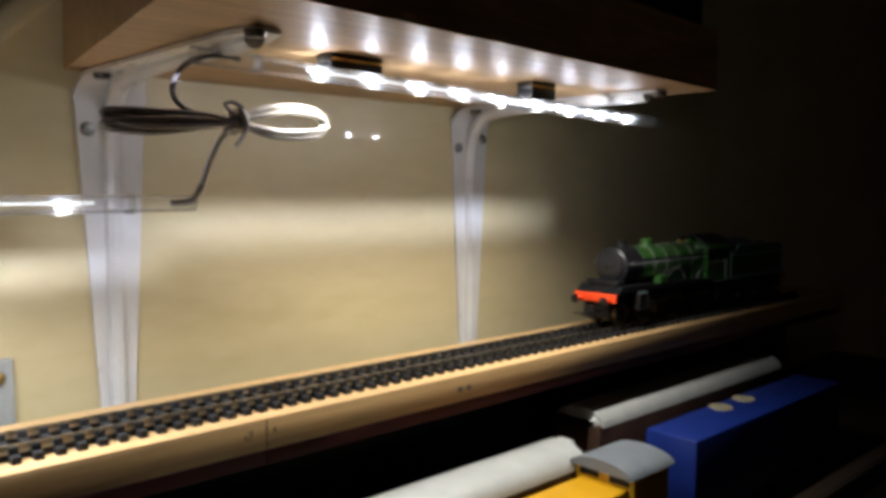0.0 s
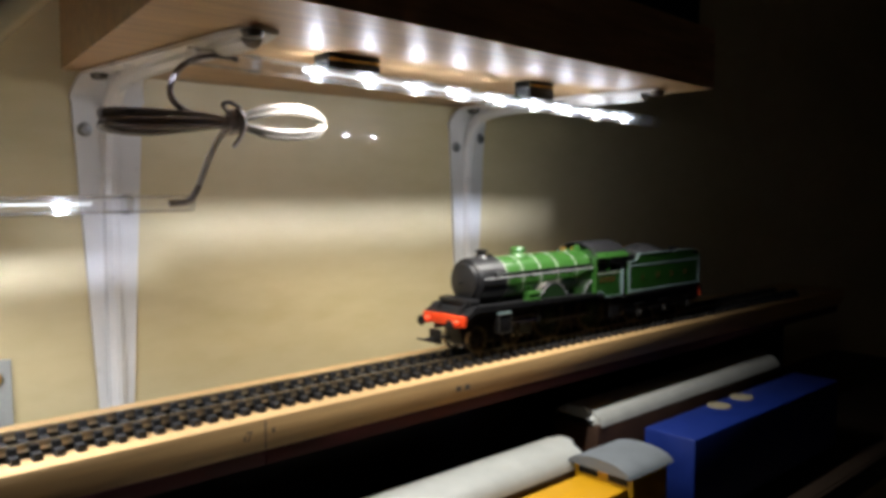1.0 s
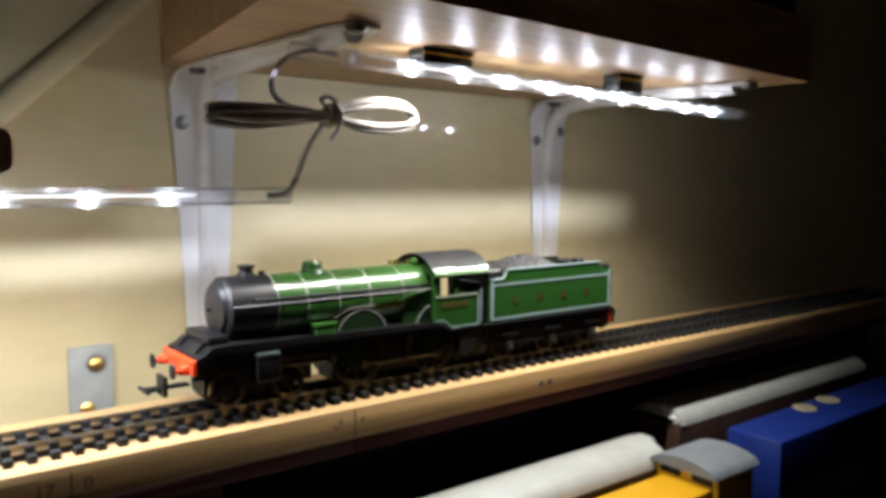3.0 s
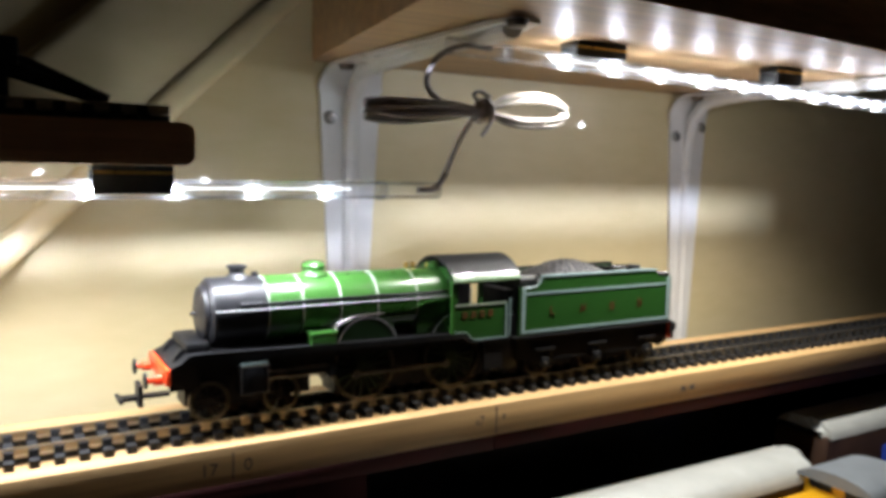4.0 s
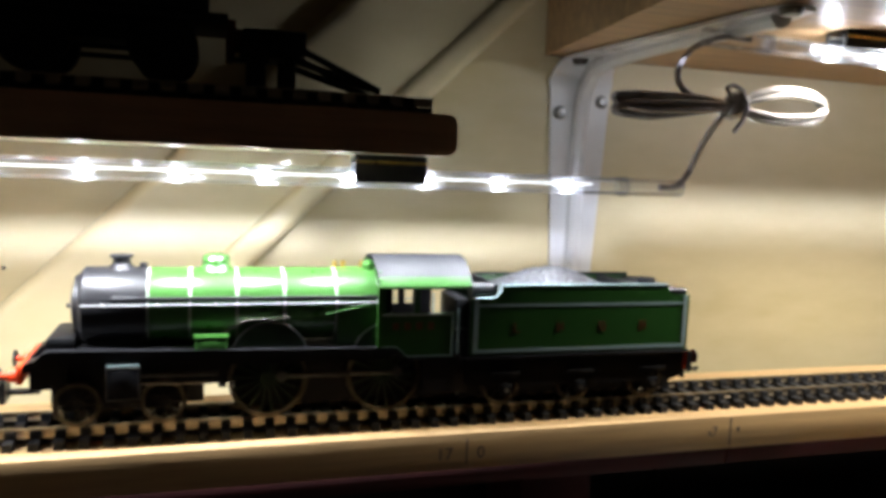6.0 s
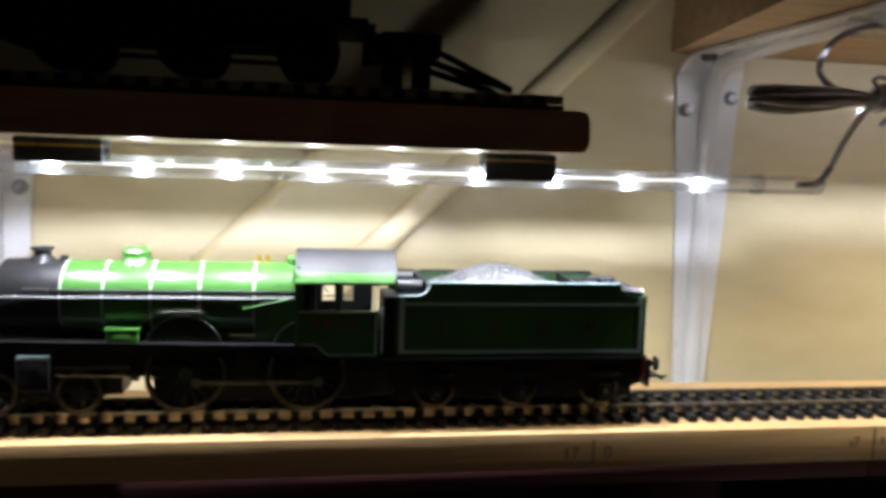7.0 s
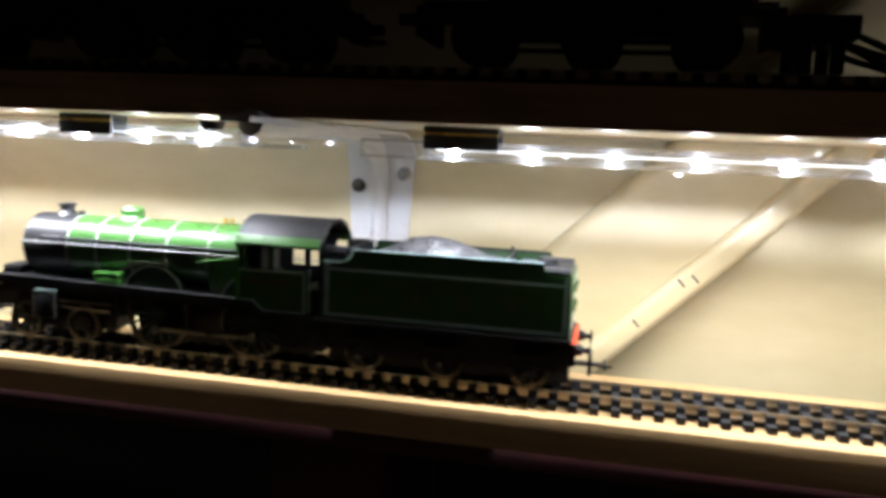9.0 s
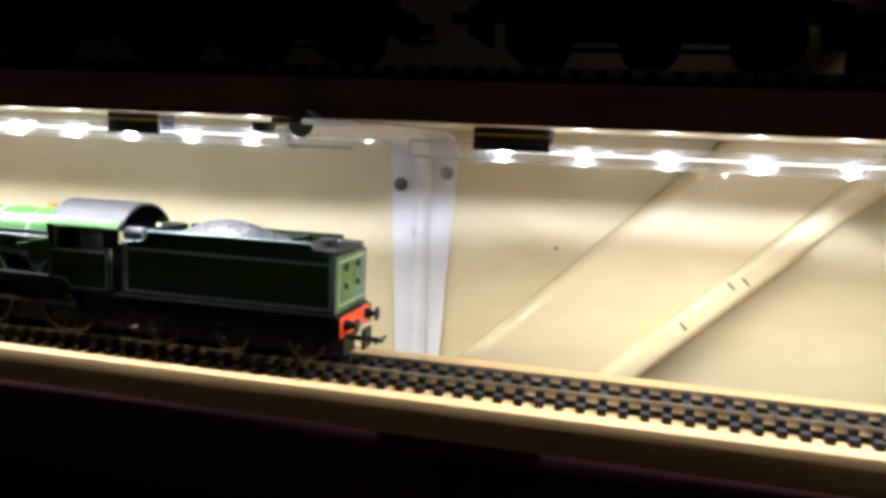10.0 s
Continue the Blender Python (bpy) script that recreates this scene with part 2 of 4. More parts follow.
left_shelf = thing("upper_shelf", (0.1, 0.03, 0.0957), "thin upper shelf with a rounded corner above the running track", "shelf", "upper shelves")
part("plank", box(nb(), -0.75, 0.3183, -0.0366, WALL_Y - 0.001, 0.0957, 0.1078, 0.0012, 3), FACED, left_shelf)
rc = 0.0032
end = [(0.3195 - rc + rc * math.cos(radians(a)), 0.0957 + rc + rc * math.sin(radians(a))) for a in range(-90, 1, 15)] + [
    (0.3195 - rc + rc * math.cos(radians(a)), 0.1079 - rc + rc * math.sin(radians(a))) for a in range(0, 91, 15)]
part("front_edging", prism(nb(), [(-0.75, 0.0955)] + end + [(-0.75, 0.1080)], "y", -0.0380, -0.0367), BROWN, left_shelf, "brown edging strip with a rounded end")
right_shelf = thing("upper_shelf", (0.54, 0.0, 0.147), "thick upper shelf on steel brackets above the track", "shelf", "upper shelves")
part("plank", prism(nb(), [(0.404, WALL_Y - 0.001), (0.377, -0.096), (0.684, -0.070), (0.684, WALL_Y - 0.001)], "z", 0.147, 0.178), PINE_DARK, right_shelf)
part("front_edging", prism(nb(), [(0.3772, -0.0961), (0.3770, -0.0975), (0.684, -0.0715), (0.684, -0.0701)], "z", 0.1468, 0.1782), BROWN, right_shelf, "brown edging strip")


def bracket(cx, ztop, label):
    t = thing("shelf_bracket", (cx, WALL_Y, ztop), label, "bracket", "shelf brackets")
    # one plate bent round the corner: down the wall, round, and out under the shelf
    rc = 0.013
    line = [(WALL_Y - 0.0012, ztop - 0.195 + 0.0165 * k) for k in range(11)]
    line += [(WALL_Y - 0.0012 - rc + rc * math.cos(radians(a)), ztop - 0.0012 - rc + rc * math.sin(radians(a))) for a in range(0, 91, 10)]
    line += [(WALL_Y - 0.016 - 0.0148 * k, ztop - 0.0012) for k in range(1, 10)]
    corner = next(i for i, q in enumerate(line) if q[1] > ztop - 0.012)
    b, rows = nb(), []
    for i, (y, z) in enumerate(line):
        f = min(1, (corner - i) / 11) if i < corner else min(1, (i - corner) / 17)
        w = 0.0170 - f * (0.0100 if i < corner else 0.0085)
        if i in (0, len(line) - 1):
            w *= 0.55
        y1, z1 = line[min(i + 1, len(line) - 1)]
        y0, z0 = line[max(i - 1, 0)]
        d = Vector((0, y1 - y0, z1 - z0)).normalized()
        n = Vector((0, -d.z, d.y)) * 0.0008
        c = Vector((cx, y, z))
        rows.append([b.verts.new(c + Vector((sx * w, 0, 0)) + sn * n) for sx, sn in ((-1, -1), (1, -1), (1, 1), (-1, 1))])
    for u, v in zip(rows, rows[1:]):
        for k in range(4):
            b.faces.new((u[k], u[(k + 1) % 4], v[(k + 1) % 4], v[k]))
    b.faces.new(rows[0])
    b.faces.new(rows[-1])
    part("plate", b, STEEL_WHITE, t)
    # rounded pressed rib that runs round the corner
    b = nb()
    line = [(cx, WALL_Y - 0.0018, ztop - 0.18), (cx, WALL_Y - 0.0018, ztop - 0.06), (cx, WALL_Y - 0.0045, ztop - 0.022), (cx, WALL_Y - 0.0105, ztop - 0.0105),
            (cx, WALL_Y - 0.022, ztop - 0.0045), (cx, 0.03, ztop - 0.0018), (cx, -0.045, ztop - 0.0018)]
    tube_along(b, smooth_path(line, 6), 0.0042, 10)
    part("rib", b, STEEL_WHITE, t, "rounded pressed stiffening rib")
    for dx, dz, m in ((-0.0108, -0.0262, ZINC if cx > 0.3 else SCREW), (0.0115, -0.0198, ZINC)):
        b = nb()
        lathe(b, [(0.0001, -0.0025), (0.0022, -0.0022), (0.0033, -0.0008), (0.0033, 0)], (cx + dx, WALL_Y - 0.0021, ztop + dz), "y", 14)
        part("screw", b, m, t, "domed screw head")
    for dx, y in ((-0.008, 0.079), (-0.006, -0.0565)):
        b = nb()
        lathe(b, [(0.0001, -0.0028), (0.003, -0.0024), (0.0038, -0.0005), (0.0038, 0)], (cx + dx, y, ztop - 0.0021), "z", 14)
        part("screw", b, SCREW, t, "dark screw head")
    return t


bracket(0.4235, 0.1468, "white enamelled steel bracket screwed to the wall under a shelf")
bracket(0.659, 0.1468, "white enamelled steel bracket screwed to the wall under a shelf")
bracket(0.1065, 0.0955, "white enamelled steel bracket with one rusty screw under a shelf")


# ---- light tubes ----
def light_tube(x0, x1, leds, y0, y1, z0, z1, label, caps, lobe_angle, tint, beam_power=LED_BEAM, beam_angle=156):
    """A clear tube with small white lights in it; y and z run from the first to the second value."""
    def at(x, dy=0.0, dz=0.0):
        s = (x - x0) / (x1 - x0)
        return Vector((x, y0 + (y1 - y0) * s + dy, z0 + (z1 - z0) * s + dz))
    t = thing("led_tube", at((x0 + x1) / 2), label, "tube light", "light tubes")
    b = nb()
    rod(b, at(x0), at(x1), 0.0033, seg=20)
    ob = part("tube", b, TUBE, t, "clear plastic tube")
    ob.visible_shadow = False
    # added glowing rod, standing in for the tube's brightness between the lights
    b = nb()
    rod(b, at(min(leds) - 0.006, -0.0006, 0.0004), at(max(leds) + 0.010, -0.0006, 0.0004), 0.00028, seg=6)
    part("tube_glow_line", b, TUBE_GLOW, t, "added glowing line for the tube's shine between the lights")
    b = nb()
    strip = [at(min(leds) - 0.02), at(max(leds) + 0.02)]
    box(b, strip[0].x, strip[1].x, -0.0006, 0.0006, -0.00015, 0.00015)
    for v in b.verts:
        v.co += Vector((0, at(v.co.x).y, at(v.co.x).z + 0.0017))
    part("circuit_strip", b, STEEL_WHITE, t, "thin white circuit strip behind the lights", smooth=False)
    for x in leds:
        b = nb()
        bmesh.ops.create_icosphere(b, subdivisions=1, radius=1, matrix=Matrix.LocRotScale(at(x, 0, -0.0004), None, (0.0024, 0.0013, 0.0013)))
        part("led", b, LED, t, "glowing white light")
        # the light's downward beam
        beam = bpy.data.lights.new("led_beam", "SPOT")
        beam.energy, beam.color, beam.spot_size, beam.spot_blend, beam.shadow_soft_size = beam_power, tint, radians(beam_angle), 0.75, 0.0005
        lamp = new("led_beam", beam)
        lamp.parent = t
        lamp.location = at(x, 0.0014, -0.0018) - Vector(t.location)
    # added flat lamps stand in for light the round tube gathers towards the wall
    for more in (0.03, 0.09, 0.15):
        lobe = bpy.data.lights.new("side_lobe", "AREA")
        lobe.shape, lobe.size, lobe.size_y = "RECTANGLE", max(leds) - min(leds) + more, 0.0015
        lobe.energy, lobe.spread, lobe.color = SIDE_LOBE * lobe.size / 3, radians(15), (0.84, 0.93, 1.18)
        lamp = new("side_lobe", lobe)
        lamp.parent = t
        lamp.rotation_euler = (radians(90 - lobe_angle), 0, 0)
        lamp.location = at((min(leds) + max(leds)) / 2, 0.0037, -0.001) - Vector(t.location)
    for c in caps:
        b = nb()
        rod(b, at(c - 0.0012), at(c + 0.0012), 0.0038, seg=18)
        ob = part("ring", b, TUBE, t, "clear plastic collar")
        ob.visible_shadow = False
    return t


light_tube(0.1280, 0.422, [0.1602 + 0.02675 * i for i in range(9)], -0.0029, 0.0012, 0.0876, 0.0880, "clear tube of bright white lights under the thin shelf", (0.152, 0.397), 19, (0.93, 0.97, 1.06))
light_tube(-0.40, 0.1073, [0.0688 - 0.0253 * i for i in range(18)], -0.0028, -0.0028, 0.0882, 0.0892, "clear tube of bright white lights under the thin shelf", (0.0845,), 24, (0.93, 0.97, 1.06))
light_tube(0.411, 0.705, [0.4632 + 0.02595 * i for i in range(9)], -0.0235, -0.0235, 0.1402, 0.1333, "clear tube of bright white lights under the thick shelf", (0.436, 0.693), 29, (1.0, 0.97, 0.90), LED_BEAM * 1.12, 138)


def clip(x0, x1, y, ztop, zbot):
    t = thing("tube_clip", ((x0 + x1) / 2, y, ztop), "black plastic clip holding a light tube to a shelf", "clip", "tube clips")
    part("saddle", box(nb(), x0, x1, y - 0.0052, y - 0.0037, zbot, ztop, 0.0005), RUBBER, t)
    part("saddle", box(nb(), x0, x1, y + 0.0037, y + 0.0052, zbot, ztop, 0.0005), RUBBER, t)
    part("pad", box(nb(), x0, x1, y - 0.0036, y + 0.0036, ztop - 0.0028, ztop, 0.0004), RUBBER, t)
    part("stripe", box(nb(), x0 + 0.0004, x1 - 0.0004, y - 0.0054, y - 0.00505, ztop - 0.0028, ztop - 0.0020), BRASS, t, "thin brown adhesive line")


clip(0.2955, 0.3199, -0.0004, 0.0956, 0.0864)
clip(0.1508, 0.1763, -0.0025, 0.0956, 0.0880)
clip(0.0118, 0.0337, -0.0028, 0.0956, 0.0882)
clip(0.4655, 0.4910, -0.0235, 0.1469, 0.1408)
clip(0.5840, 0.6020, -0.0235, 0.1469, 0.1382)

# ---- tied bundle of wire between the tubes ----
cable = thing("wire_bundle", (0.434, -0.012, 0.119), "coiled clear twin wire tied in a knot, hanging from the tubes", "cable")
random.seed(4)
KY = -0.012
for i in range(7):
    # flat folds that run from the knot out to one side
    h = (i - 3) * 0.00075
    dy = random.uniform(-0.003, 0.003)
    lx = 0.3845 + random.uniform(-0.001, 0.004)
    fold = [(0.434, KY, 0.1190), (0.418, KY + dy, 0.1196 + h * 0.6), (0.398, KY + dy, 0.1188 + h), (lx + 0.002, KY + dy, 0.1182 + h), (lx, KY, 0.1172 + h), (lx + 0.003, KY - dy, 0.1158 + h),
            (0.400, KY - dy, 0.1152 + h), (0.418, KY - dy, 0.1165 + h * 0.5), (0.434, KY, 0.1182)]
    part("strand", tube_along(nb(), smooth_path(fold, 6), 0.00085, 6), WIRE if i < 2 or i == 5 else WIRE_DARK, cable)
for i in range(5):
    # round loop on the other side
    h = (i - 2) * 0.0007
    dy = random.uniform(-0.0025, 0.0025)
    rx = 0.4735 + random.uniform(-0.002, 0.0012)
    loop = [(0.434, KY, 0.1195), (0.444, KY + dy, 0.1232 + h), (0.455, KY + dy, 0.1252 + h), (rx - 0.006, KY + dy, 0.1246 + h), (rx, KY, 0.1205 + h * 0.5), (rx - 0.005, KY - dy, 0.1165 - h),
            (0.455, KY - dy, 0.1150 - h), (0.444, KY - dy, 0.1160 - h), (0.434, KY, 0.1185)]
    part("strand", tube_along(nb(), smooth_path(loop, 6), 0.0010, 6), WIRE, cable)
for k in range(4):
    ring = [(0.4315 + 0.0016 * k + 0.0012 * math.sin(a), KY + 0.0038 * math.cos(a), 0.1190 + (0.0044 - 0.0004 * abs(k - 1)) * math.sin(a)) for a in [2 * math.pi * j / 14 for j in range(15)]]
    part("knot_turn", tube_along(nb(), ring, 0.0010, 6), WIRE if k % 2 else WIRE_DARK, cable)
part("tail", tube_along(nb(), smooth_path([(0.4335, KY - 0.004, 0.1235), (0.4355, KY - 0.005, 0.119), (0.434, KY - 0.005, 0.114), (0.4305, KY - 0.005, 0.1092)], 6), 0.0009, 6), WIRE_DARK, cable)
part("tail", tube_along(nb(), smooth_path([(0.4300, KY - 0.003, 0.1220), (0.4270, KY - 0.004, 0.1245), (0.4300, KY - 0.004, 0.1258), (0.4350, KY - 0.003, 0.1240)], 6), 0.0008, 6), WIRE, cable)
part("lead", tube_along(nb(), smooth_path([(0.4300, -0.0225, 0.1408), (0.4185, -0.0220, 0.1408), (0.4115, -0.0165, 0.1372), (0.4085, -0.0130, 0.1305), (0.4105, KY, 0.1245), (0.4190, KY, 0.1205), (0.4320, KY, 0.1192)], 8), 0.0011, 8), WIRE_DARK, cable)
part("lead", tube_along(nb(), smooth_path([(0.4240, -0.0015, 0.0950), (0.4258, -0.0040, 0.1030), (0.4290, -0.0075, 0.1120), (0.4330, -0.0110, 0.1180)], 8), 0.0012, 8), WIRE_PALE, cable, "pale lead down to the lower tube")
part("lead_end", tube_along(nb(), smooth_path([(0.4130, 0.0012, 0.0880), (0.4195, 0.0010, 0.0884), (0.4222, 0.0002, 0.0908), (0.4240, -0.0015, 0.0950)], 8), 0.0012, 8), WIRE_DARK, cable, "dark grey end of the wire")

# ---- small plate on the wall ----
plate = thing("wall_plate", (0.37, WALL_Y, 0.0), "small grey metal plate with a brass screw", "plate")
part("plate", box(nb(), 0.3592, 0.3782, WALL_Y - 0.0025, WALL_Y - 0.0003, -0.03, 0.0183, 0.0006), PLATE, plate)
part("screw", lathe(nb(), [(0.0001, -0.002), (0.002, -0.0016), (0.0032, -0.0004), (0.0032, 0)], (0.3708, WALL_Y - 0.0024, 0.0098), "y", 14), BRASS, plate, "brass screw head")
part("washer", lathe(nb(), [(0.0001, -0.0006), (0.0042, -0.0005), (0.0045, 0)], (0.3708, WALL_Y - 0.0023, 0.0098), "y", 18), ZINC, plate, "dull ring under the screw")
part("screw", lathe(nb(), [(0.0001, -0.002), (0.002, -0.0016), (0.0032, -0.0004), (0.0032, 0)], (0.3665, WALL_Y - 0.0024, -0.0105), "y", 14), BRASS, plate, "brass screw head")

# ---- dark timber below the running shelf, and an added black panel ----
for x0, x1 in ((0.366, 0.396), (0.09, 0.136)):
    t = thing("support_block", ((x0 + x1) / 2, 0.03, -0.108), "dark red painted wooden block under the track shelf", "block", "support blocks")
    part("block", box(nb(), x0, x1, 0.008, 0.046, -0.108, -0.0142, 0.001), DARKRED, t)
rail_strip = thing("red_strip", (0.15, 0.006, -0.0142), "dark red painted strip fixed below the pine shelf", "strip")
for k in range(6):
    part("strip_length", box(nb(), -0.75 + 0.3 * k, -0.4505 + 0.3 * k, -0.003, 0.0035, -0.0215, -0.0142, 0.0006), DARKRED, rail_strip)
# added black sheet that hides the lit wall, so the gap stays dark
panel = thing("shade_panel", (0.15, 0.05, -0.108), "added black panel that keeps the space below the track shelf dark", "panel")
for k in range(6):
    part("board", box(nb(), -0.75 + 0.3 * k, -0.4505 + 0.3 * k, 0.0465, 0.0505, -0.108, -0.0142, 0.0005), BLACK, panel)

# ---- stock on the bottom shelf ----
bottom = thing("bottom_shelf", (0.3, 0.0, -0.12), "dark lower shelf with stock standing on it", "shelf")
part("plank", box(nb(), -0.75, 1.30, -0.085, WALL_Y - 0.001, -0.126, -0.108, 0.001), BLACK_WOOD, bottom)
part("front_edging", box(nb(), -0.75, 1.30, -0.088, -0.0853, -0.126, -0.108, 0.0006), BLACK_WOOD, bottom)


def coach(x0, x1, y, eaves, label):
    t = thing("railway_coach", ((x0 + x1) / 2, y, -0.108), label, "coach", "coaches")
    w = 0.0185
    part("body", box(nb(), x0 + 0.001, x1 - 0.001, y - w + 0.001, y + w - 0.001, -0.100, eaves + 0.001, 0.0008), MAROON, t)
    b = nb()
    pts = [(y + w * math.cos(radians(a)), eaves + 0.0105 * math.sin(radians(a))) for a in range(0, 181, 15)]
    prism(b, pts, "x", x0, x1)
    edge = [e for e in b.edges if abs(e.verts[0].co.x - e.verts[1].co.x) < 1e-6]
    bmesh.ops.bevel(b, geom=edge, offset=0.004, segments=3, affect="EDGES")
    part("roof", b, ROOF_WHITE, t, "rounded pale grey roof")
    for x in (x0 + 0.02, x0 + 0.045, x1 - 0.045, x1 - 0.02):
        part("wheelset", rod(nb(), (x, y - 0.010, -0.1025), (x, y + 0.010, -0.1025), 0.0055, seg=16), BLACK, t)
    return t


coach(0.395, 0.638, -0.0110, -0.0595, "dark coach with a rounded pale roof on the lower shelf")
coach(0.668, 0.915, 0.0065, -0.0505, "dark coach with a rounded pale roof on the lower shelf")
shunter = thing("diesel_shunter", (0.60, -0.046, -0.108), "yellow shunting engine with a grey cab roof", "locomotive")
part("hood", box(nb(), 0.530, 0.624, -0.064, -0.034, -0.099, -0.0600, 0.002), YELLOW, shunter)
part("cab", box(nb(), 0.624, 0.657, -0.066, -0.028, -0.099, -0.053, 0.001), YELLOW, shunter)
b = nb()
prism(b, [(-0.047 + 0.0200 * math.cos(radians(a)), -0.0545 + 0.0065 * math.sin(radians(a))) for a in range(0, 181, 18)], "x", 0.620, 0.661)
part("cab_roof", b, ROOF_GREY, shunter, "curved grey cab roof")
part("window", box(nb(), 0.6232, 0.6242, -0.044, -0.032, -0.0595, -0.0545), BLACK, shunter, "dark cab window")
part("window", box(nb(), 0.6232, 0.6242, -0.063, -0.051, -0.0595, -0.0545), BLACK, shunter, "dark cab window")
for x in (0.55, 0.59, 0.64):
    part("wheelset", rod(nb(), (x, -0.056, -0.1015), (x, -0.036, -0.1015), 0.0065, seg=16), BLACK, shunter)
van = thing("blue_van", (0.748, -0.047, -0.108), "long blue vehicle with two cream patches on its top", "wagon")
part("body", box(nb(), 0.692, 0.900, -0.062, -0.028, -0.101, -0.0505, 0.0015), BLUE, van)
for x in (0.768, 0.799):
    part("patch", lathe(nb(), [(0.0001, 0.0006), (0.0075, 0.0006), (0.0078, 0)], (x, -0.036, -0.0504), "z", 20), CREAM, van, "round cream patch")
for x in (0.708, 0.734, 0.857, 0.884):
    part("wheelset", rod(nb(), (x, -0.057, -0.102), (x, -0.037, -0.102), 0.006, seg=16), BLACK, van)

# ---- tracks ----
def track(x0, x1, y, z, label, first):
    """Two rails on black sleepers; y is the front end of the sleepers, z the shelf's top."""
    t = thing("railway_track", ((x0 + x1) / 2, y + 0.015, z), label, "track", "tracks")
    prof = [(-0.0012, 0.0026), (0.0012, 0.0026), (0.0012, 0.0030), (0.00035, 0.0033), (0.00035, 0.0045), (0.0006, 0.0047), (0.0006, 0.0055), (-0.0006, 0.0055), (-0.0006, 0.0047),
            (-0.00035, 0.0045), (-0.00035, 0.0033), (-0.0012, 0.0030)]
    for yr in (0.0062, 0.0238):
        part("rail", prism(nb(), [(y + yr + a, z + h) for a, h in prof], "x", x0, x1), RAIL, t, smooth=False)
    b = nb()
    box(b, -0.0015, 0.0015, -0.015, 0.015, 0, 0.0026)
    for yr in (-0.0088, 0.0088):
        for s in (-1, 1):
            box(b, -0.0015, 0.0015, yr + s * 0.0015 - 0.0008, yr + s * 0.0015 + 0.0008, 0.0026, 0.0049)
    me = bpy.data.meshes.new("sleeper")
    b.to_mesh(me)
    b.free()
    me.materials.append(SLEEPER)
    x = first
    base = Vector(t.location)
    for i in range(int((x1 - x0) / 0.0072)):
        x = x0 + ((first - x0) % 0.0072) + i * 0.0072
        if x > x1 - 0.002:
            break
        ob = new("sleeper", me)
        ob.parent = t
        ob.location = Vector((x, y + 0.015, z)) - base
    # moulded webs that link the sleepers under the rails
    for yr in (0.0062, 0.0238):
        part("sleeper_web", box(nb(), x0, x1, y + yr - 0.0007, y + yr + 0.0007, z + 0.0004, z + 0.0024), SLEEPER, t, smooth=False)
    return t


run = track(-0.48, 0.98, 0.0, 0.0, "nickel rails on black plastic sleepers along the pine shelf", 0.1696)
for yr in (0.0062, 0.0238):
    for s in (-0.001, 0.001):
        part("rail_joiner", box(nb(), 0.1605, 0.1720, yr + s - 0.0004, yr + s + 0.0004, 0.0028, 0.0044), RAIL, run, "folded metal rail joiner")
track(-0.48, 0.3150, -0.031, 0.1078, "dark display track on the thin shelf", 0.30)

# ---- buffer stop on the thin shelf ----
stop = thing("buffer_stop", (0.268, -0.016, 0.1133), "black buffer stop with sloping stays at the track's end", "buffer stop")
for y in (-0.0248, -0.0072):
    part("post", box(nb(), 0.2605, 0.2650, y - 0.0016, y + 0.0016, 0.1134, 0.1285, 0.0003), BLACK, stop)
    part("post", box(nb(), 0.2700, 0.2735, y - 0.0014, y + 0.0014, 0.1134, 0.1275, 0.0003), BLACK, stop)
    for zz in (0.1255, 0.1215):
        part("stay", tube_along(nb(), [(0.2730, y, zz), (0.2985, y, 0.1143 if zz > 0.123 else 0.1150 - 0.0008)], 0.0011, 4), BLACK, stop)
part("beam", box(nb(), 0.2585, 0.2760, -0.030, -0.002, 0.1222, 0.1288, 0.0006), BLACK, stop)


# ---- wheels ----
def wheel_mesh(bm, x, y, z, r, side, spokes, rim=0.0013):
    """A spoked wheel with its tyre and flange; side is -1 for the front of the shelf."""
    seg = 28
    yo = y + side * 0.0012
    for ri, ro, a, c in ((r - rim, r, y - side * 0.001, yo),):
        rings = []
        for rr, yy in ((ri, a), (ro, a), (ro, c), (ri, c)):
            rings.append([bm.verts.new((x + rr * math.cos(2 * math.pi * k / seg), yy, z + rr * math.sin(2 * math.pi * k / seg))) for k in range(seg)])
        for i in range(4):
            p, q = rings[i], rings[(i + 1) % 4]
            for k in range(seg):
                bm.faces.new((p[k], p[(k + 1) % seg], q[(k + 1) % seg], q[k]))
    return bm


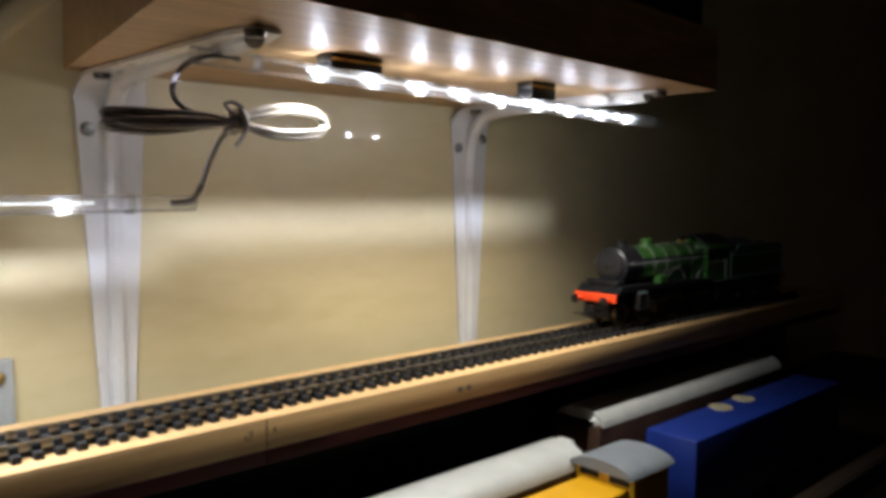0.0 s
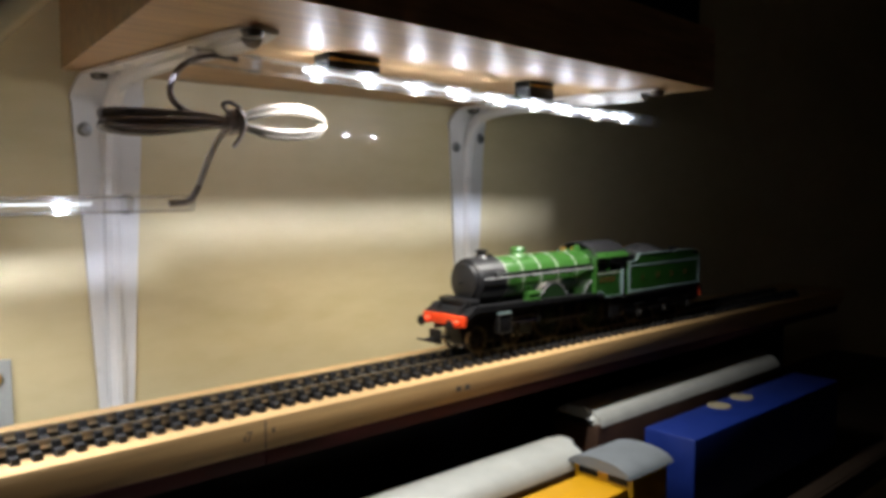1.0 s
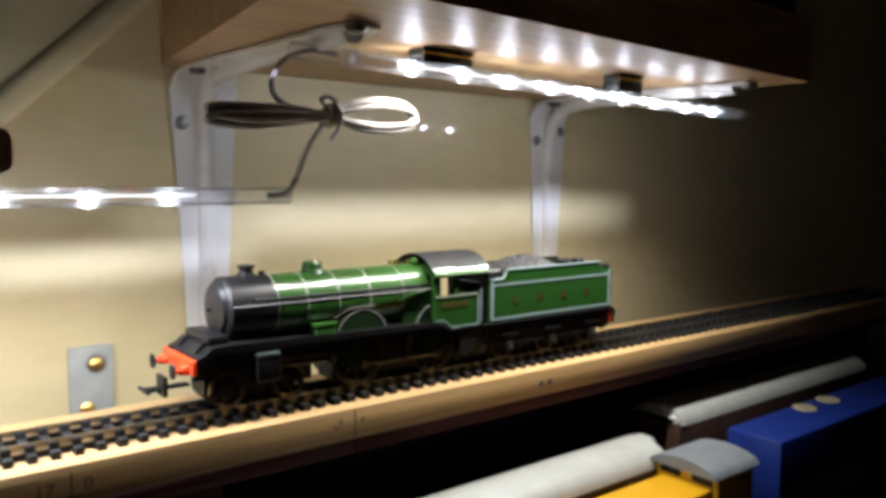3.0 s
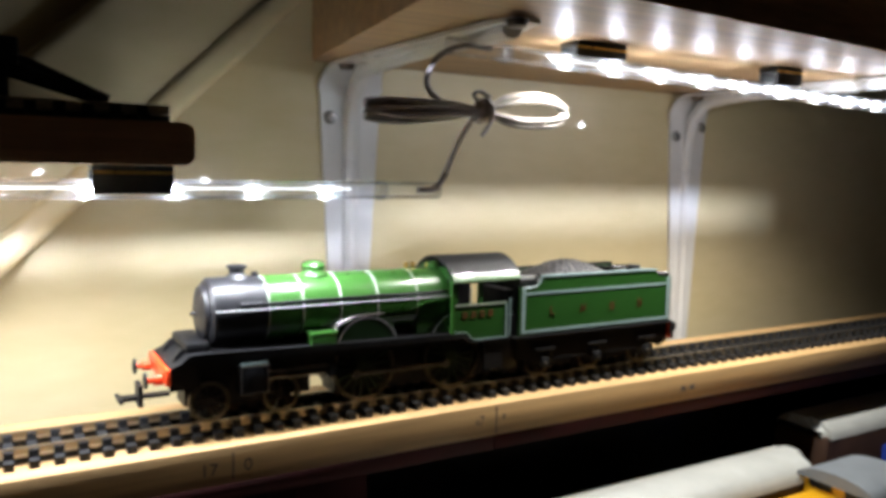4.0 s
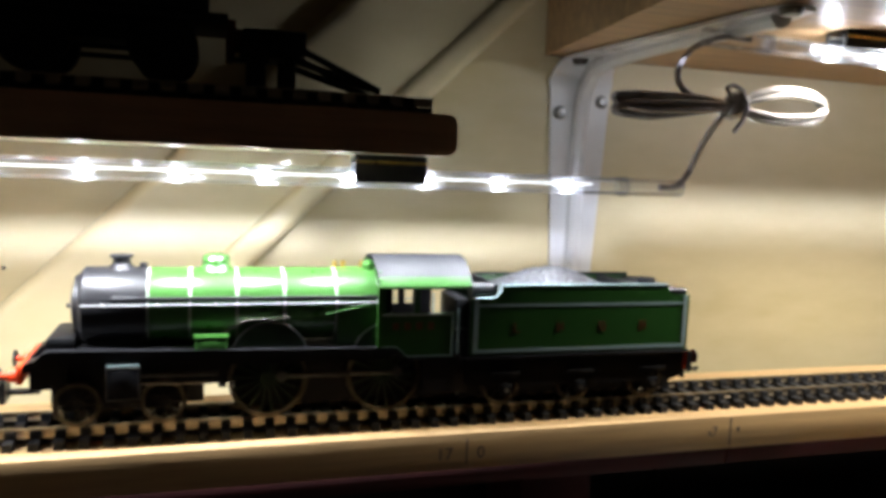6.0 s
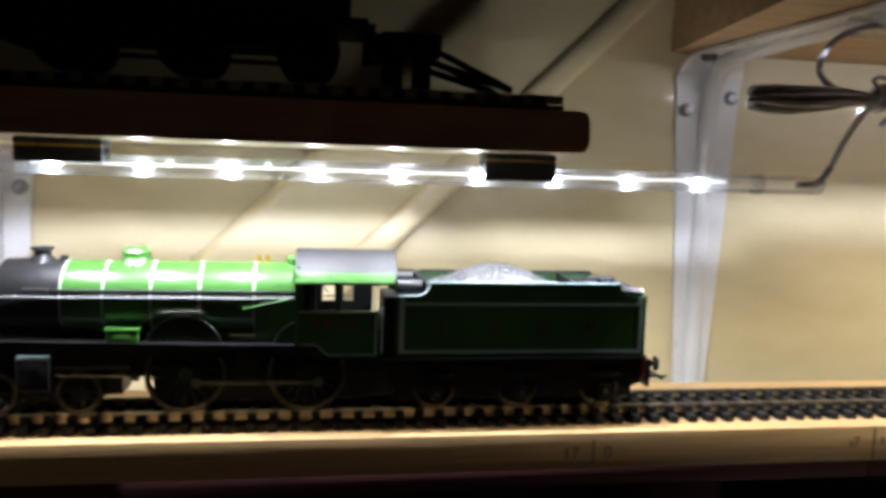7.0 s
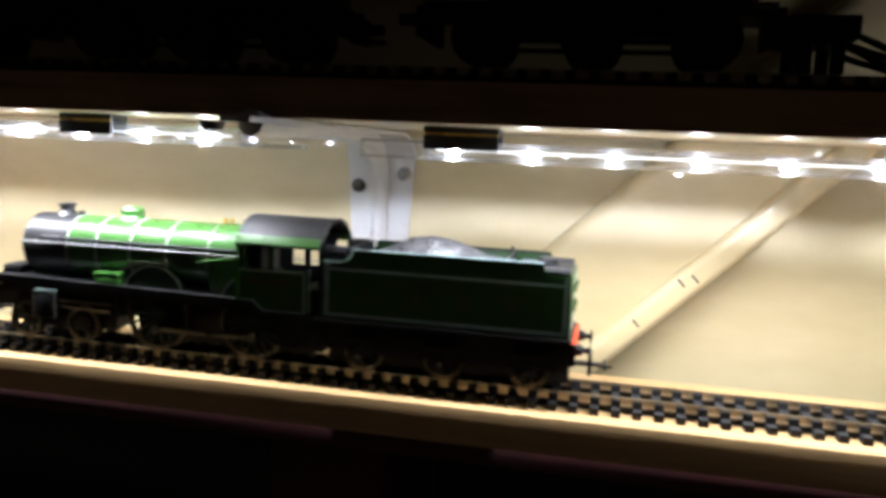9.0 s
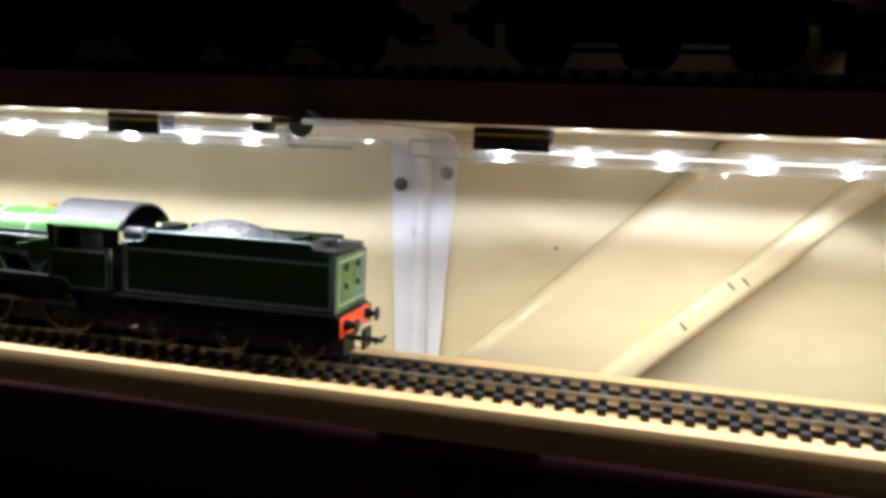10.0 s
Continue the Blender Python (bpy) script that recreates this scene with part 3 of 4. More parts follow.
def wheelset(parent, name, x, r, spokes, crank=0.0):
    """An axle with two spoked wheels that turns about its middle; built round x, at rail height."""
    zc = 0.0055 + r
    axle = rod(nb(), (x, 0.007, zc), (x, 0.023, zc), 0.0014, seg=10)
    hub = part(name, axle, BLACK, parent)
    off = Vector((x, 0.015, zc)) - Vector(parent.location)
    hub.data.transform(Matrix.Translation(-off))
    hub.location = off
    for side in (-1, 1):
        b = nb()
        wheel_mesh(b, x, 0.015 + side * 0.0088, zc, r, side, spokes)
        part("tyre", b, TYRE, hub, "bright metal tyre")
        b, star = nb(), []
        hr, step = (0.0026 if spokes > 10 else 0.0018), 2 * math.pi / spokes
        for k in range(spokes):
            for da, rr in ((-0.30 * step, hr), (-0.0005 / r, r - 0.001), (0.0005 / r, r - 0.001), (0.30 * step, hr)):
                star.append((x + rr * math.cos(k * step + da), zc + rr * math.sin(k * step + da)))
        y = 0.015 + side * 0.0088
        prism(b, star, "y", y - 0.0005, y + 0.0006)
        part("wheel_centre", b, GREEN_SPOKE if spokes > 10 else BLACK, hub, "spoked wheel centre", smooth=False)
        if crank:
            part("crank_pin", rod(nb(), (x + crank, y, zc), (x + crank, y + side * 0.003, zc), 0.0009, seg=10), ROD, hub)
    return hub


COPING = material("glossy_black", (0.02, 0.02, 0.022), 0.22, spot=0.2, scale=300)
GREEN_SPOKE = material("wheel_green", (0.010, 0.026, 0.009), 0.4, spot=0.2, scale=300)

# ---- locomotive ----
CY = 0.015
loco = thing("steam_locomotive", (0.04, CY, 0.0055), "apple green model steam engine with black smokebox on the track", "locomotive")
BZ, BR = 0.0430, 0.0125


def barrel(x0, x1, r, bev=0.0):
    prof = [(r - bev, x0), (r, x0 + bev), (r, x1)] if bev else [(r, x0), (r, x1)]
    return lathe(nb(), prof, (0, CY, BZ), "x", 40)


part("smokebox", barrel(-0.0115, 0.0088, BR + 0.0002, 0.0012), SMOKEBOX, loco, "dark grey smokebox")
part("smokebox_door", lathe(nb(), [(0.0105, -0.0117), (0.0098, -0.0132), (0.006, -0.0142), (0.0001, -0.0146)], (0, CY, BZ), "x", 32), SMOKEBOX, loco, "domed black door")
part("door_handle", rod(nb(), (-0.0162, CY, BZ), (-0.0144, CY, BZ), 0.0008), SMOKEBOX, loco)
part("boiler", barrel(0.0088, 0.0700, BR), GREEN, loco, "apple green boiler")
b = nb()
prism(b, [(CY + (BR + 0.0003) * math.cos(radians(a)), BZ + (BR + 0.0003) * math.sin(radians(a))) for a in range(-20, 201, 10)] + [(CY - 0.011, 0.0300), (CY + 0.011, 0.0300)], "x", 0.0700, 0.0840)
part("firebox", b, GREEN, loco, "apple green firebox")
for x in (0.0090, 0.0220, 0.0368, 0.0522, 0.0697, 0.0830):
    part("boiler_band", lathe(nb(), [(BR, x - 0.00045), (BR + 0.0002, x - 0.0004), (BR + 0.0002, x + 0.0004), (BR, x + 0.00045)], (0, CY, BZ), "x", 40), LINING, loco, "white lined band")
part("smokebox_saddle", box(nb(), -0.0095, 0.0075, CY - 0.0085, CY + 0.0085, 0.0285, 0.0345, 0.001), BLACK, loco)
part("chimney", lathe(nb(), [(0.0048, 0.0548), (0.0034, 0.0562), (0.0027, 0.0570), (0.0027, 0.0585), (0.0036, 0.0590), (0.0036, 0.0597), (0.0022, 0.0597), (0.0020, 0.0585)], (0.0005, CY, 0), "z", 24), SMOKEBOX, loco, "black chimney with a lip")
part("snifting_valve", rod(nb(), (0.0072, CY, 0.0545), (0.0072, CY, 0.0570), 0.0013), SMOKEBOX, loco)
part("dome", lathe(nb(), [(0.0058, 0.0548), (0.0046, 0.0562), (0.0043, 0.0572), (0.0046, 0.0586), (0.0038, 0.0597), (0.0018, 0.0602), (0.0002, 0.0603)], (0.0302, CY, 0), "z", 24), GREEN, loco, "rounded green steam dome")
for dx in (0.0705, 0.0735):
    part("safety_valve", rod(nb(), (dx, CY, 0.0550), (dx, CY, 0.0580), 0.0009), BRASS, loco, "brass safety valve")
part("whistle", rod(nb(), (0.0800, CY, 0.0550), (0.0800, CY, 0.0578), 0.0006), BRASS, loco, "brass whistle")
part("cover", lathe(nb(), [(0.0025, 0.0545), (0.0025, 0.0572), (0.0012, 0.0584), (0.0001, 0.0585)], (0.0822, CY - 0.002, 0), "z", 12), GREEN, loco, "green valve cover")
for s in (-1, 1):
    y = CY + s * (BR + 0.0014)
    part("handrail", rod(nb(), (-0.0105, y, 0.0452), (0.0838, y, 0.0452), 0.00034, seg=8), HANDRAIL, loco, "thin bright handrail")
    for x in (-0.004, 0.012, 0.03, 0.05, 0.07):
        part("handrail_knob", rod(nb(), (x, y - s * 0.002, 0.0452), (x, y, 0.0452), 0.0006, seg=6), ROD, loco)
    part("ejector_pipe", rod(nb(), (-0.0015, CY + s * 0.01265, 0.0470), (0.0838, CY + s * 0.01265, 0.0470), 0.0007, seg=10), BLACK, loco, "thin black pipe along the boiler")
    part("ejector", rod(nb(), (-0.0015, CY + s * 0.01270, 0.0470), (0.0060, CY + s * 0.01270, 0.0470), 0.0010, seg=10), SMOKEBOX, loco)
# running plate with its valance and the drop at the front
W = 0.0163
b = nb()
prism(b, [(-0.0262, 0.0276), (-0.0228, 0.0290), (-0.0205, 0.0312), (-0.0185, 0.0316), (0.0900, 0.0297), (0.0940, 0.0262), (0.1120, 0.0262), (0.1120, 0.0250), (0.0935, 0.0250),
          (0.0890, 0.0276), (-0.0180, 0.0284), (-0.0200, 0.0276), (-0.0225, 0.0262), (-0.0262, 0.0250)], "y", CY - W, CY + W)
part("running_plate", b, BLACK, loco, "black running plate")
for s in (-1, 1):
    b = nb()
    prism(b, [(-0.0255, 0.0262)] + arc(-0.0150, 0.0240, 0.0105, 165, 100, 6) + [(-0.0155, 0.0316), (-0.0150, 0.0316), (-0.0150, 0.0180), (-0.0255, 0.0180)], "y", CY + s * 0.0082, CY + s * 0.0100)
    part("front_frame", b, BLACK, loco, "curved black frame end")
    part("valance", box(nb(), -0.018, 0.089, CY + s * (W - 0.0022), CY + s * (W - 0.0012), 0.0255, 0.0285), BLACK, loco)
part("buffer_beam", box(nb(), -0.0279, -0.0262, CY - W, CY + W, 0.0216, 0.0272, 0.0004), RED, loco, "bright red buffer beam")
part("footplate_step", box(nb(), -0.0205, -0.0120, CY - 0.0125, CY + 0.0125, 0.0312, 0.0350, 0.0012), BLACK, loco)
for s in (-1, 1):
    y = CY + s * 0.0112
    part("buffer", lathe(nb(), [(0.0021, -0.0282), (0.0018, -0.0310), (0.0010, -0.0312), (0.0010, -0.0335)], (0, y, 0.0232), "x", 16), RED, loco, "red buffer shank")
    part("buffer_head", lathe(nb(), [(0.0028, -0.0333), (0.0028, -0.0340), (0.0012, -0.0344)], (0, y, 0.0232), "x", 18), BLACK, loco, "dark round buffer head")
b = nb()
box(b, -0.0400, -0.024, CY - 0.0020, CY + 0.0020, 0.0145, 0.0155)
box(b, -0.0412, -0.0400, CY - 0.0060, CY + 0.0060, 0.0145, 0.0153)
box(b, -0.0350, -0.0335, CY - 0.0055, CY + 0.0030, 0.0125, 0.0200)
box(b, -0.0415, -0.0345, CY - 0.0045, CY - 0.0038, 0.0148, 0.0156)
part("coupling", b, BLACK, loco, "black tension-lock coupling hook")
b = nb()
box(b, -0.0200, 0.0265, CY - 0.0060, CY + 0.0060, 0.0110, 0.0280)
box(b, 0.0265, 0.0365, CY - 0.0060, CY + 0.0060, 0.0170, 0.0280)
box(b, 0.0365, 0.1100, CY - 0.0060, CY + 0.0060, 0.0085, 0.0280)
part("chassis", b, BLACK, loco)
part("fall_plate", box(nb(), 0.106, 0.1172, CY - 0.0140, CY + 0.0140, 0.0120, 0.0350, 0.0005), BLACK, loco)
part("cab_floor", box(nb(), 0.0905, 0.1115, CY - 0.0142, CY + 0.0142, 0.0256, 0.0275), BLACK, loco)
for s in (-1, 1):
    ys = CY + s * W
    part("cylinder", box(nb(), -0.0028, 0.0072, CY + s * 0.0098, CY + s * 0.0170, 0.0155, 0.0262, 0.0008), BLACK, loco, "black boxy cylinder")
    yf = CY + s * 0.0170
    for q in ((-0.0028, 0.0072, 0.0254, 0.0261), (-0.0028, 0.0072, 0.0156, 0.0160), (-0.0028, -0.0025, 0.0160, 0.0254), (0.0069, 0.0072, 0.0160, 0.0254)):
        part("cylinder_beading", box(nb(), q[0], q[1], yf, yf + s * 0.0003, q[2], q[3]), ROD, loco, "thin steel beading round the cylinder")
    part("cylinder_cover", box(nb(), -0.0026, 0.0070, CY + s * 0.0102, CY + s * 0.0168, 0.02622, 0.0268), LINING_GREY, loco)
    part("slide_bar", box(nb(), 0.0072, 0.0320, CY + s * 0.0132, CY + s * 0.0144, 0.0218, 0.0228), ROD, loco)
    part("piston_rod", rod(nb(), (0.0072, CY + s * 0.0138, 0.0200), (0.0290, CY + s * 0.0138, 0.0195), 0.0006, seg=8), ROD, loco)
    part("slide_bracket", box(nb(), 0.0310, 0.0335, CY + s * 0.0120, CY + s * 0.0150, 0.0180, 0.0285), BLACK, loco)
    # reversing box ahead of the leading splasher
    part("sand_box", box(nb(), 0.0236, 0.0336, CY + s * (W - 0.0062), CY + s * (W - 0.0008), 0.0292, 0.0340, 0.0005), GREEN, loco, "small green box on the running plate")
    part("box_lid", box(nb(), 0.0231, 0.0341, CY + s * (W - 0.0066), CY + s * (W - 0.0004), 0.0341, 0.0354, 0.0005), GREEN, loco)
    for cx, r, nm in ((0.0474, 0.0128, "splasher"), (0.0874, 0.0118, "splasher")):
        b = nb()
        pts = [(px, pz) for px, pz in arc(cx, 0.0262, r, 15, 165, 16) if px < 0.0895]
        pts = [(max(p[0] for p in pts), 0.0285)] + pts + [(pts[-1][0], 0.0285)]
        prism(b, pts, "y", CY + s * 0.0105, CY + s * (W - 0.0032))
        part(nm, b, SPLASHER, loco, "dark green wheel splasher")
        b = nb()
        inner, outer = [q for q in arc(cx, 0.0262, r - 0.0003, 20, 160, 18) if q[0] < 0.0845], [q for q in arc(cx, 0.0262, r + 0.0002, 20, 160, 18) if q[0] < 0.0845]
        prism(b, outer + inner[::-1], "y", CY + s * (W - 0.0034), CY + s * (W - 0.0029))
        part("splasher_beading", b, HANDRAIL, loco)
    part("reach_rod", rod(nb(), (0.0330, CY + s * (W - 0.003), 0.0360), (0.0400, CY + s * (W - 0.003), 0.0396), 0.00036, seg=6), ROD, loco)
    part("reach_rod", rod(nb(), (0.0400, CY + s * (W - 0.003), 0.0396), (0.0540, CY + s * (W - 0.003), 0.0402), 0.00036, seg=6), ROD, loco)
    part("steam_pipe", rod(nb(), (0.0660, CY + s * 0.0130, 0.0412), (0.0840, CY + s * 0.0130, 0.0450), 0.0006, seg=6), GREEN, loco)
# cab with cut-out sides
CW = 0.0158
for s in (-1, 1):
    b = nb()
    y0, y1 = CY + s * CW, CY + s * (CW - 0.0012)
    sill = 0.0415 if s < 0 else 0.0395
    prism(b, [(0.0838, 0.0290), (0.0900, 0.0290), (0.0940, 0.0255), (0.1110, 0.0255), (0.1110, sill), (0.0838, sill)], "y", y0, y1)
    if s > 0:
        for xa, xb in ((0.0838, 0.0925), (0.0978, 0.1002), (0.1038, 0.1110)):
            prism(b, [(xa, sill), (xb, sill), (xb, 0.0455), (xa, 0.0455)], "y", y0, y1)
    else:
        prism(b, [(0.0838, 0.0415), (0.0862, 0.0415), (0.0862, 0.0500), (0.0838, 0.0500)], "y", y0, y1)
        prism(b, [(0.0962, 0.0415), (0.0982, 0.0415), (0.0982, 0.0500), (0.0962, 0.0500)], "y", y0, y1)
    prism(b, [(0.0838, 0.0500), (0.1110, 0.0500), (0.1140, 0.0525), (0.0838, 0.0525)], "y", y0, y1)
    if s > 0:
        prism(b, [(0.0862, 0.0455), (0.1110, 0.0455), (0.1110, 0.0500), (0.0862, 0.0500)], "y", y0, y1)
    # far side is black: the shade inside the cab is in its colour
    part("cab_side", b, GREEN_DARK if s < 0 else BLACK, loco, "cab side with open windows, far one blackened as inside shade")
    part("cab_lining", box(nb(), 0.0845, 0.1100, y0 + s * 0.0001, y0 + s * 0.0004, 0.0408, 0.0414), LINING, loco, "pale lining strip")
    b = nb()
    low, wide = [(0.0848, 0.0293), (0.0901, 0.0293), (0.0941, 0.0258), (0.1106, 0.0258)], 0.0009
    prism(b, low + [(x, z + wide) for x, z in reversed(low)], "y", y0 + s * 0.0001, y0 + s * 0.0004)
    part("cab_lining", b, LINING_GREY, loco, "grey lining along the cab's lower edge")
    part("cab_lining", box(nb(), 0.1098, 0.1106, y0 + s * 0.0001, y0 + s * 0.0004, 0.0267, 0.0406), LINING_GREY, loco, "grey lining up the cab's rear edge")
    part("cab_edge", box(nb(), 0.0832, 0.0846, y0 - s * 0.0006, y0 + s * 0.0005, 0.0292, 0.0535), GREEN, loco, "bright green front beading")
    part("cab_handrail", rod(nb(), (0.1122, y0, 0.0270), (0.1122, y0, 0.0430), 0.00035, seg=6), LINING_GREY, loco)
    part("cab_step", box(nb(), 0.100, 0.109, y0 - s * 0.0015, y0 - s * 0.0005, 0.0130, 0.0252), BLACK, loco)
    for k in range(4):
        part("number_bar", box(nb(), 0.0885 + k * 0.0042, 0.0908 + k * 0.0042, y0 + s * 0.0001, y0 + s * 0.0003, 0.0358, 0.0385), LETTER, loco, "dull gold bar")
b = nb()
box(b, 0.0838, 0.0848, CY - CW, CY + CW, 0.0290, 0.0420)
box(b, 0.0838, 0.0848, CY - 0.004, CY + 0.004, 0.0420, 0.0560)
for s in (-1, 1):
    box(b, 0.0838, 0.0848, CY + s * 0.0128, CY + s * CW, 0.0420, 0.0520)
box(b, 0.0838, 0.0848, CY - 0.0135, CY + 0.0135, 0.0515, 0.0560)
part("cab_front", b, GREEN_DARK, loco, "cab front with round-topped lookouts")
part("backhead", box(nb(), 0.0850, 0.0905, CY - 0.009, CY + 0.009, 0.0290, 0.0500, 0.002), BLACK, loco)
b = nb()
R = 0.0205
ro = [(CY + R * math.sin(radians(a)), 0.0604 - R + R * math.cos(radians(a))) for a in range(-54, 55, 6)]
ri = [(CY + (R - 0.001) * math.sin(radians(a)), 0.0604 - R + (R - 0.001) * math.cos(radians(a))) for a in range(54, -55, -6)]
prism(b, ro + ri, "x", 0.0832, 0.1170)
part("cab_roof", b, ROOF_BLACK, loco, "arched dark grey cab roof")
for s in (-1, 1):
    b = nb()
    a0 = [(CY + s * (R + 0.0003) * math.sin(radians(a)), 0.0604 - R + (R + 0.0003) * math.cos(radians(a))) for a in range(47, 58, 2)]
    a1 = [(CY + s * (R - 0.0012) * math.sin(radians(a)), 0.0604 - R + (R - 0.0012) * math.cos(radians(a))) for a in range(57, 46, -2)]
    prism(b, a0 + a1, "x", 0.0834, 0.1160)
    part("roof_eave", b, GREEN, loco, "pale green eave strip")
ax1, ax2 = 0.0474, 0.0874
drivers = [wheelset(loco, "driving_wheelset", ax1, 0.0132, 18, 0.0045), wheelset(loco, "driving_wheelset", ax2, 0.0132, 18, 0.0045)]
small = [wheelset(loco, "bogie_wheelset", -0.0120, 0.0072, 9), wheelset(loco, "bogie_wheelset", 0.0140, 0.0072, 9)]
part("bogie_frame", box(nb(), -0.017, 0.019, CY - 0.0058, CY + 0.0058, 0.0095, 0.0150), BLACK, loco)
rods = []
for s in (-1, 1):
    y = CY + s * 0.0118
    b = box(nb(), ax1 - 0.0015, ax2 + 0.0015, y - 0.0005, y + 0.0005, 0.0055 + 0.0132 - 0.0008, 0.0055 + 0.0132 + 0.0008, 0.0003)
    for ax in (ax1, ax2):
        rod(b, (ax, y - 0.0008, 0.0187), (ax, y + 0.0008, 0.0187), 0.0018, seg=14)
    rods.append(part("coupling_rod", b, ROD, loco, "dull steel coupling rod"))

# ---- tender ----
tender = thing("tender", (0.165, CY, 0.0055), "green lined tender heaped with coal behind the engine", "tender")
TW = 0.0160
X0, X1 = 0.1168, 0.2062
for s in (-1, 1):
    b = nb()
    top = [(X0, 0.0466), (X0 + 0.0070, 0.0466)] + [(X0 + 0.0070 + 0.0045 * math.sin(radians(a)), 0.0511 - 0.0045 * math.cos(radians(a))) for a in (30, 60, 90)] + [
        (X1 - 0.0100, 0.0512)] + [(X1 - 0.0100 + 0.004 * (1 - math.cos(radians(a))), 0.0512 - 0.0040 * math.sin(radians(a))) for a in (30, 60, 90)] + [(X1, 0.0472)]
    prism(b, [(X0, 0.0258)] + top + [(X1, 0.0258)], "y", CY + s * TW, CY + s * (TW - 0.0011))
    # far side and its beadings are coloured near-black for shade inside the tender
    part("side", b, GREEN_DARK if s < 0 else SPLASHER, tender, "lined tender side, green in front, far one darkened as shade")
    y0, y1 = CY + s * (TW + 0.0001), CY + s * (TW + 0.00028)
    for q in ((X0 + 0.0025, X1 - 0.0022, 0.0435, 0.0445), (X0 + 0.0025, X1 - 0.0022, 0.0268, 0.0280), (X0 + 0.0012, X0 + 0.0030, 0.0268, 0.0470), (X1 - 0.0026, X1 - 0.0010, 0.0268, 0.0470)):
        part("lining", box(nb(), q[0], q[1], y0, y1, q[2], q[3]), LINING_GREY, tender, "grey lining strip")
    part("edge_beading", box(nb(), X0 + 0.0118, X1 - 0.0100, CY + s * (TW - 0.0013), CY + s * (TW + 0.0004), 0.0509, 0.0515), LINING_GREY if s < 0 else BLACK, tender)
    scroll = [(X0 + 0.0012, CY + s * (TW + 0.0001), 0.0466), (X0 + 0.0070, CY + s * (TW + 0.0001), 0.0467)] + [
        (X0 + 0.0070 + 0.0045 * math.sin(radians(a)), CY + s * (TW + 0.0001), 0.0511 - 0.0045 * math.cos(radians(a))) for a in (30, 60, 90)]
    part("scroll_beading", tube_along(nb(), scroll, 0.0004, 6), LINING_GREY if s < 0 else BLACK, tender, "lined scroll at the tender's front, grey near, black far")
    part("end_plate", box(nb(), X1 + 0.0004, X1 + 0.0024, CY + s * 0.0164, CY + s * 0.0169, 0.0168, 0.0246), BLACK, tender)
    for k in range(4):
        x = X0 + 0.0165 + k * 0.0172
        b = nb()
        box(b, x, x + 0.0009, y0, y1, 0.0338, 0.0376)
        box(b, x, x + 0.0026, y0, y1, 0.0338 + (0.0015 if k % 2 else 0), 0.0346 + (0.0015 if k % 2 else 0))
        box(b, x + 0.0018, x + 0.0027, y0, y1, 0.0345 if k else 0.0338, 0.0376 if k else 0.0346)
        part("lettering_bar", b, LETTER, tender, "faded red and gold letter shape", smooth=False)
    b = nb()
    prism(b, [(X0, 0.0245), (X1, 0.0245), (X1, 0.0155), (0.2005, 0.0135), (0.1935, 0.0175), (0.1870, 0.0135), (0.1685, 0.0135), (0.1625, 0.0175), (0.1560, 0.0135), (0.1380, 0.0135), (0.1320, 0.0175),
              (0.1255, 0.0135), (X0, 0.0155)], "y", CY + s * 0.0135, CY + s * 0.0147)
    part("side_frame", b, BLACK, tender, "black tender frame with axle guards")
    for x in (0.1317, 0.1617, 0.1925):
        part("axle_box", box(nb(), x - 0.0022, x + 0.0022, CY + s * 0.0147, CY + s * 0.0162, 0.0105, 0.0150, 0.0004), BLACK, tender)
        part("spring", box(nb(), x - 0.0055, x + 0.0055, CY + s * 0.0147, CY + s * 0.0158, 0.0178, 0.0195, 0.0004), BLACK, tender)
        part("axle_cap", rod(nb(), (x, CY + s * 0.0162, 0.0127), (x, CY + s * 0.0168, 0.0127), 0.0009, seg=8), ROD, tender)
part("footplate", box(nb(), X0 - 0.0030, X1 + 0.0010, CY - 0.0166, CY + 0.0166, 0.0244, 0.0257, 0.0003), BLACK, tender)
part("tank", box(nb(), X0 + 0.0100, X1 - 0.0010, CY - TW + 0.0012, CY + TW - 0.0012, 0.0258, 0.0465), BLACK, tender)
part("front_bulkhead", box(nb(), 0.1132, X0 + 0.0015, CY - 0.010, CY + 0.010, 0.0262, 0.0452, 0.0004), BLACK, tender, "black front bulkhead")
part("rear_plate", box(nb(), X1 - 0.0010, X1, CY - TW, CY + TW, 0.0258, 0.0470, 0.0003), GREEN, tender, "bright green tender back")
for q in ((-0.0125, 0.0125, 0.0280, 0.0288), (-0.0125, 0.0125, 0.0445, 0.0453)):
    part("lining", box(nb(), X1 + 0.0001, X1 + 0.0003, CY + q[0], CY + q[1], q[2], q[3]), LINING, tender, "white lining strip")
for s in (-1, 1):
    part("lining", box(nb(), X1 + 0.0001, X1 + 0.0003, CY + s * 0.0125, CY + s * 0.0133, 0.0280, 0.0453), LINING, tender, "white lining strip")
    for zz in (0.034, 0.041):
        part("lamp_iron", box(nb(), X1, X1 + 0.0012, CY + s * 0.006 - 0.0006, CY + s * 0.006 + 0.0006, zz, zz + 0.0022), GREEN_DARK, tender)
part("tank_top", box(nb(), 0.1860, X1 - 0.0005, CY - 0.0135, CY + 0.0135, 0.0466, 0.0490, 0.0008), SMOKEBOX, tender)
for s in (-1, 1):
    part("coping", rod(nb(), (X1 - 0.0125, CY + s * 0.0140, 0.0484), (X1 - 0.0012, CY + s * 0.0140, 0.0480), 0.0017, seg=14), COPING, tender, "rounded glossy black coping")
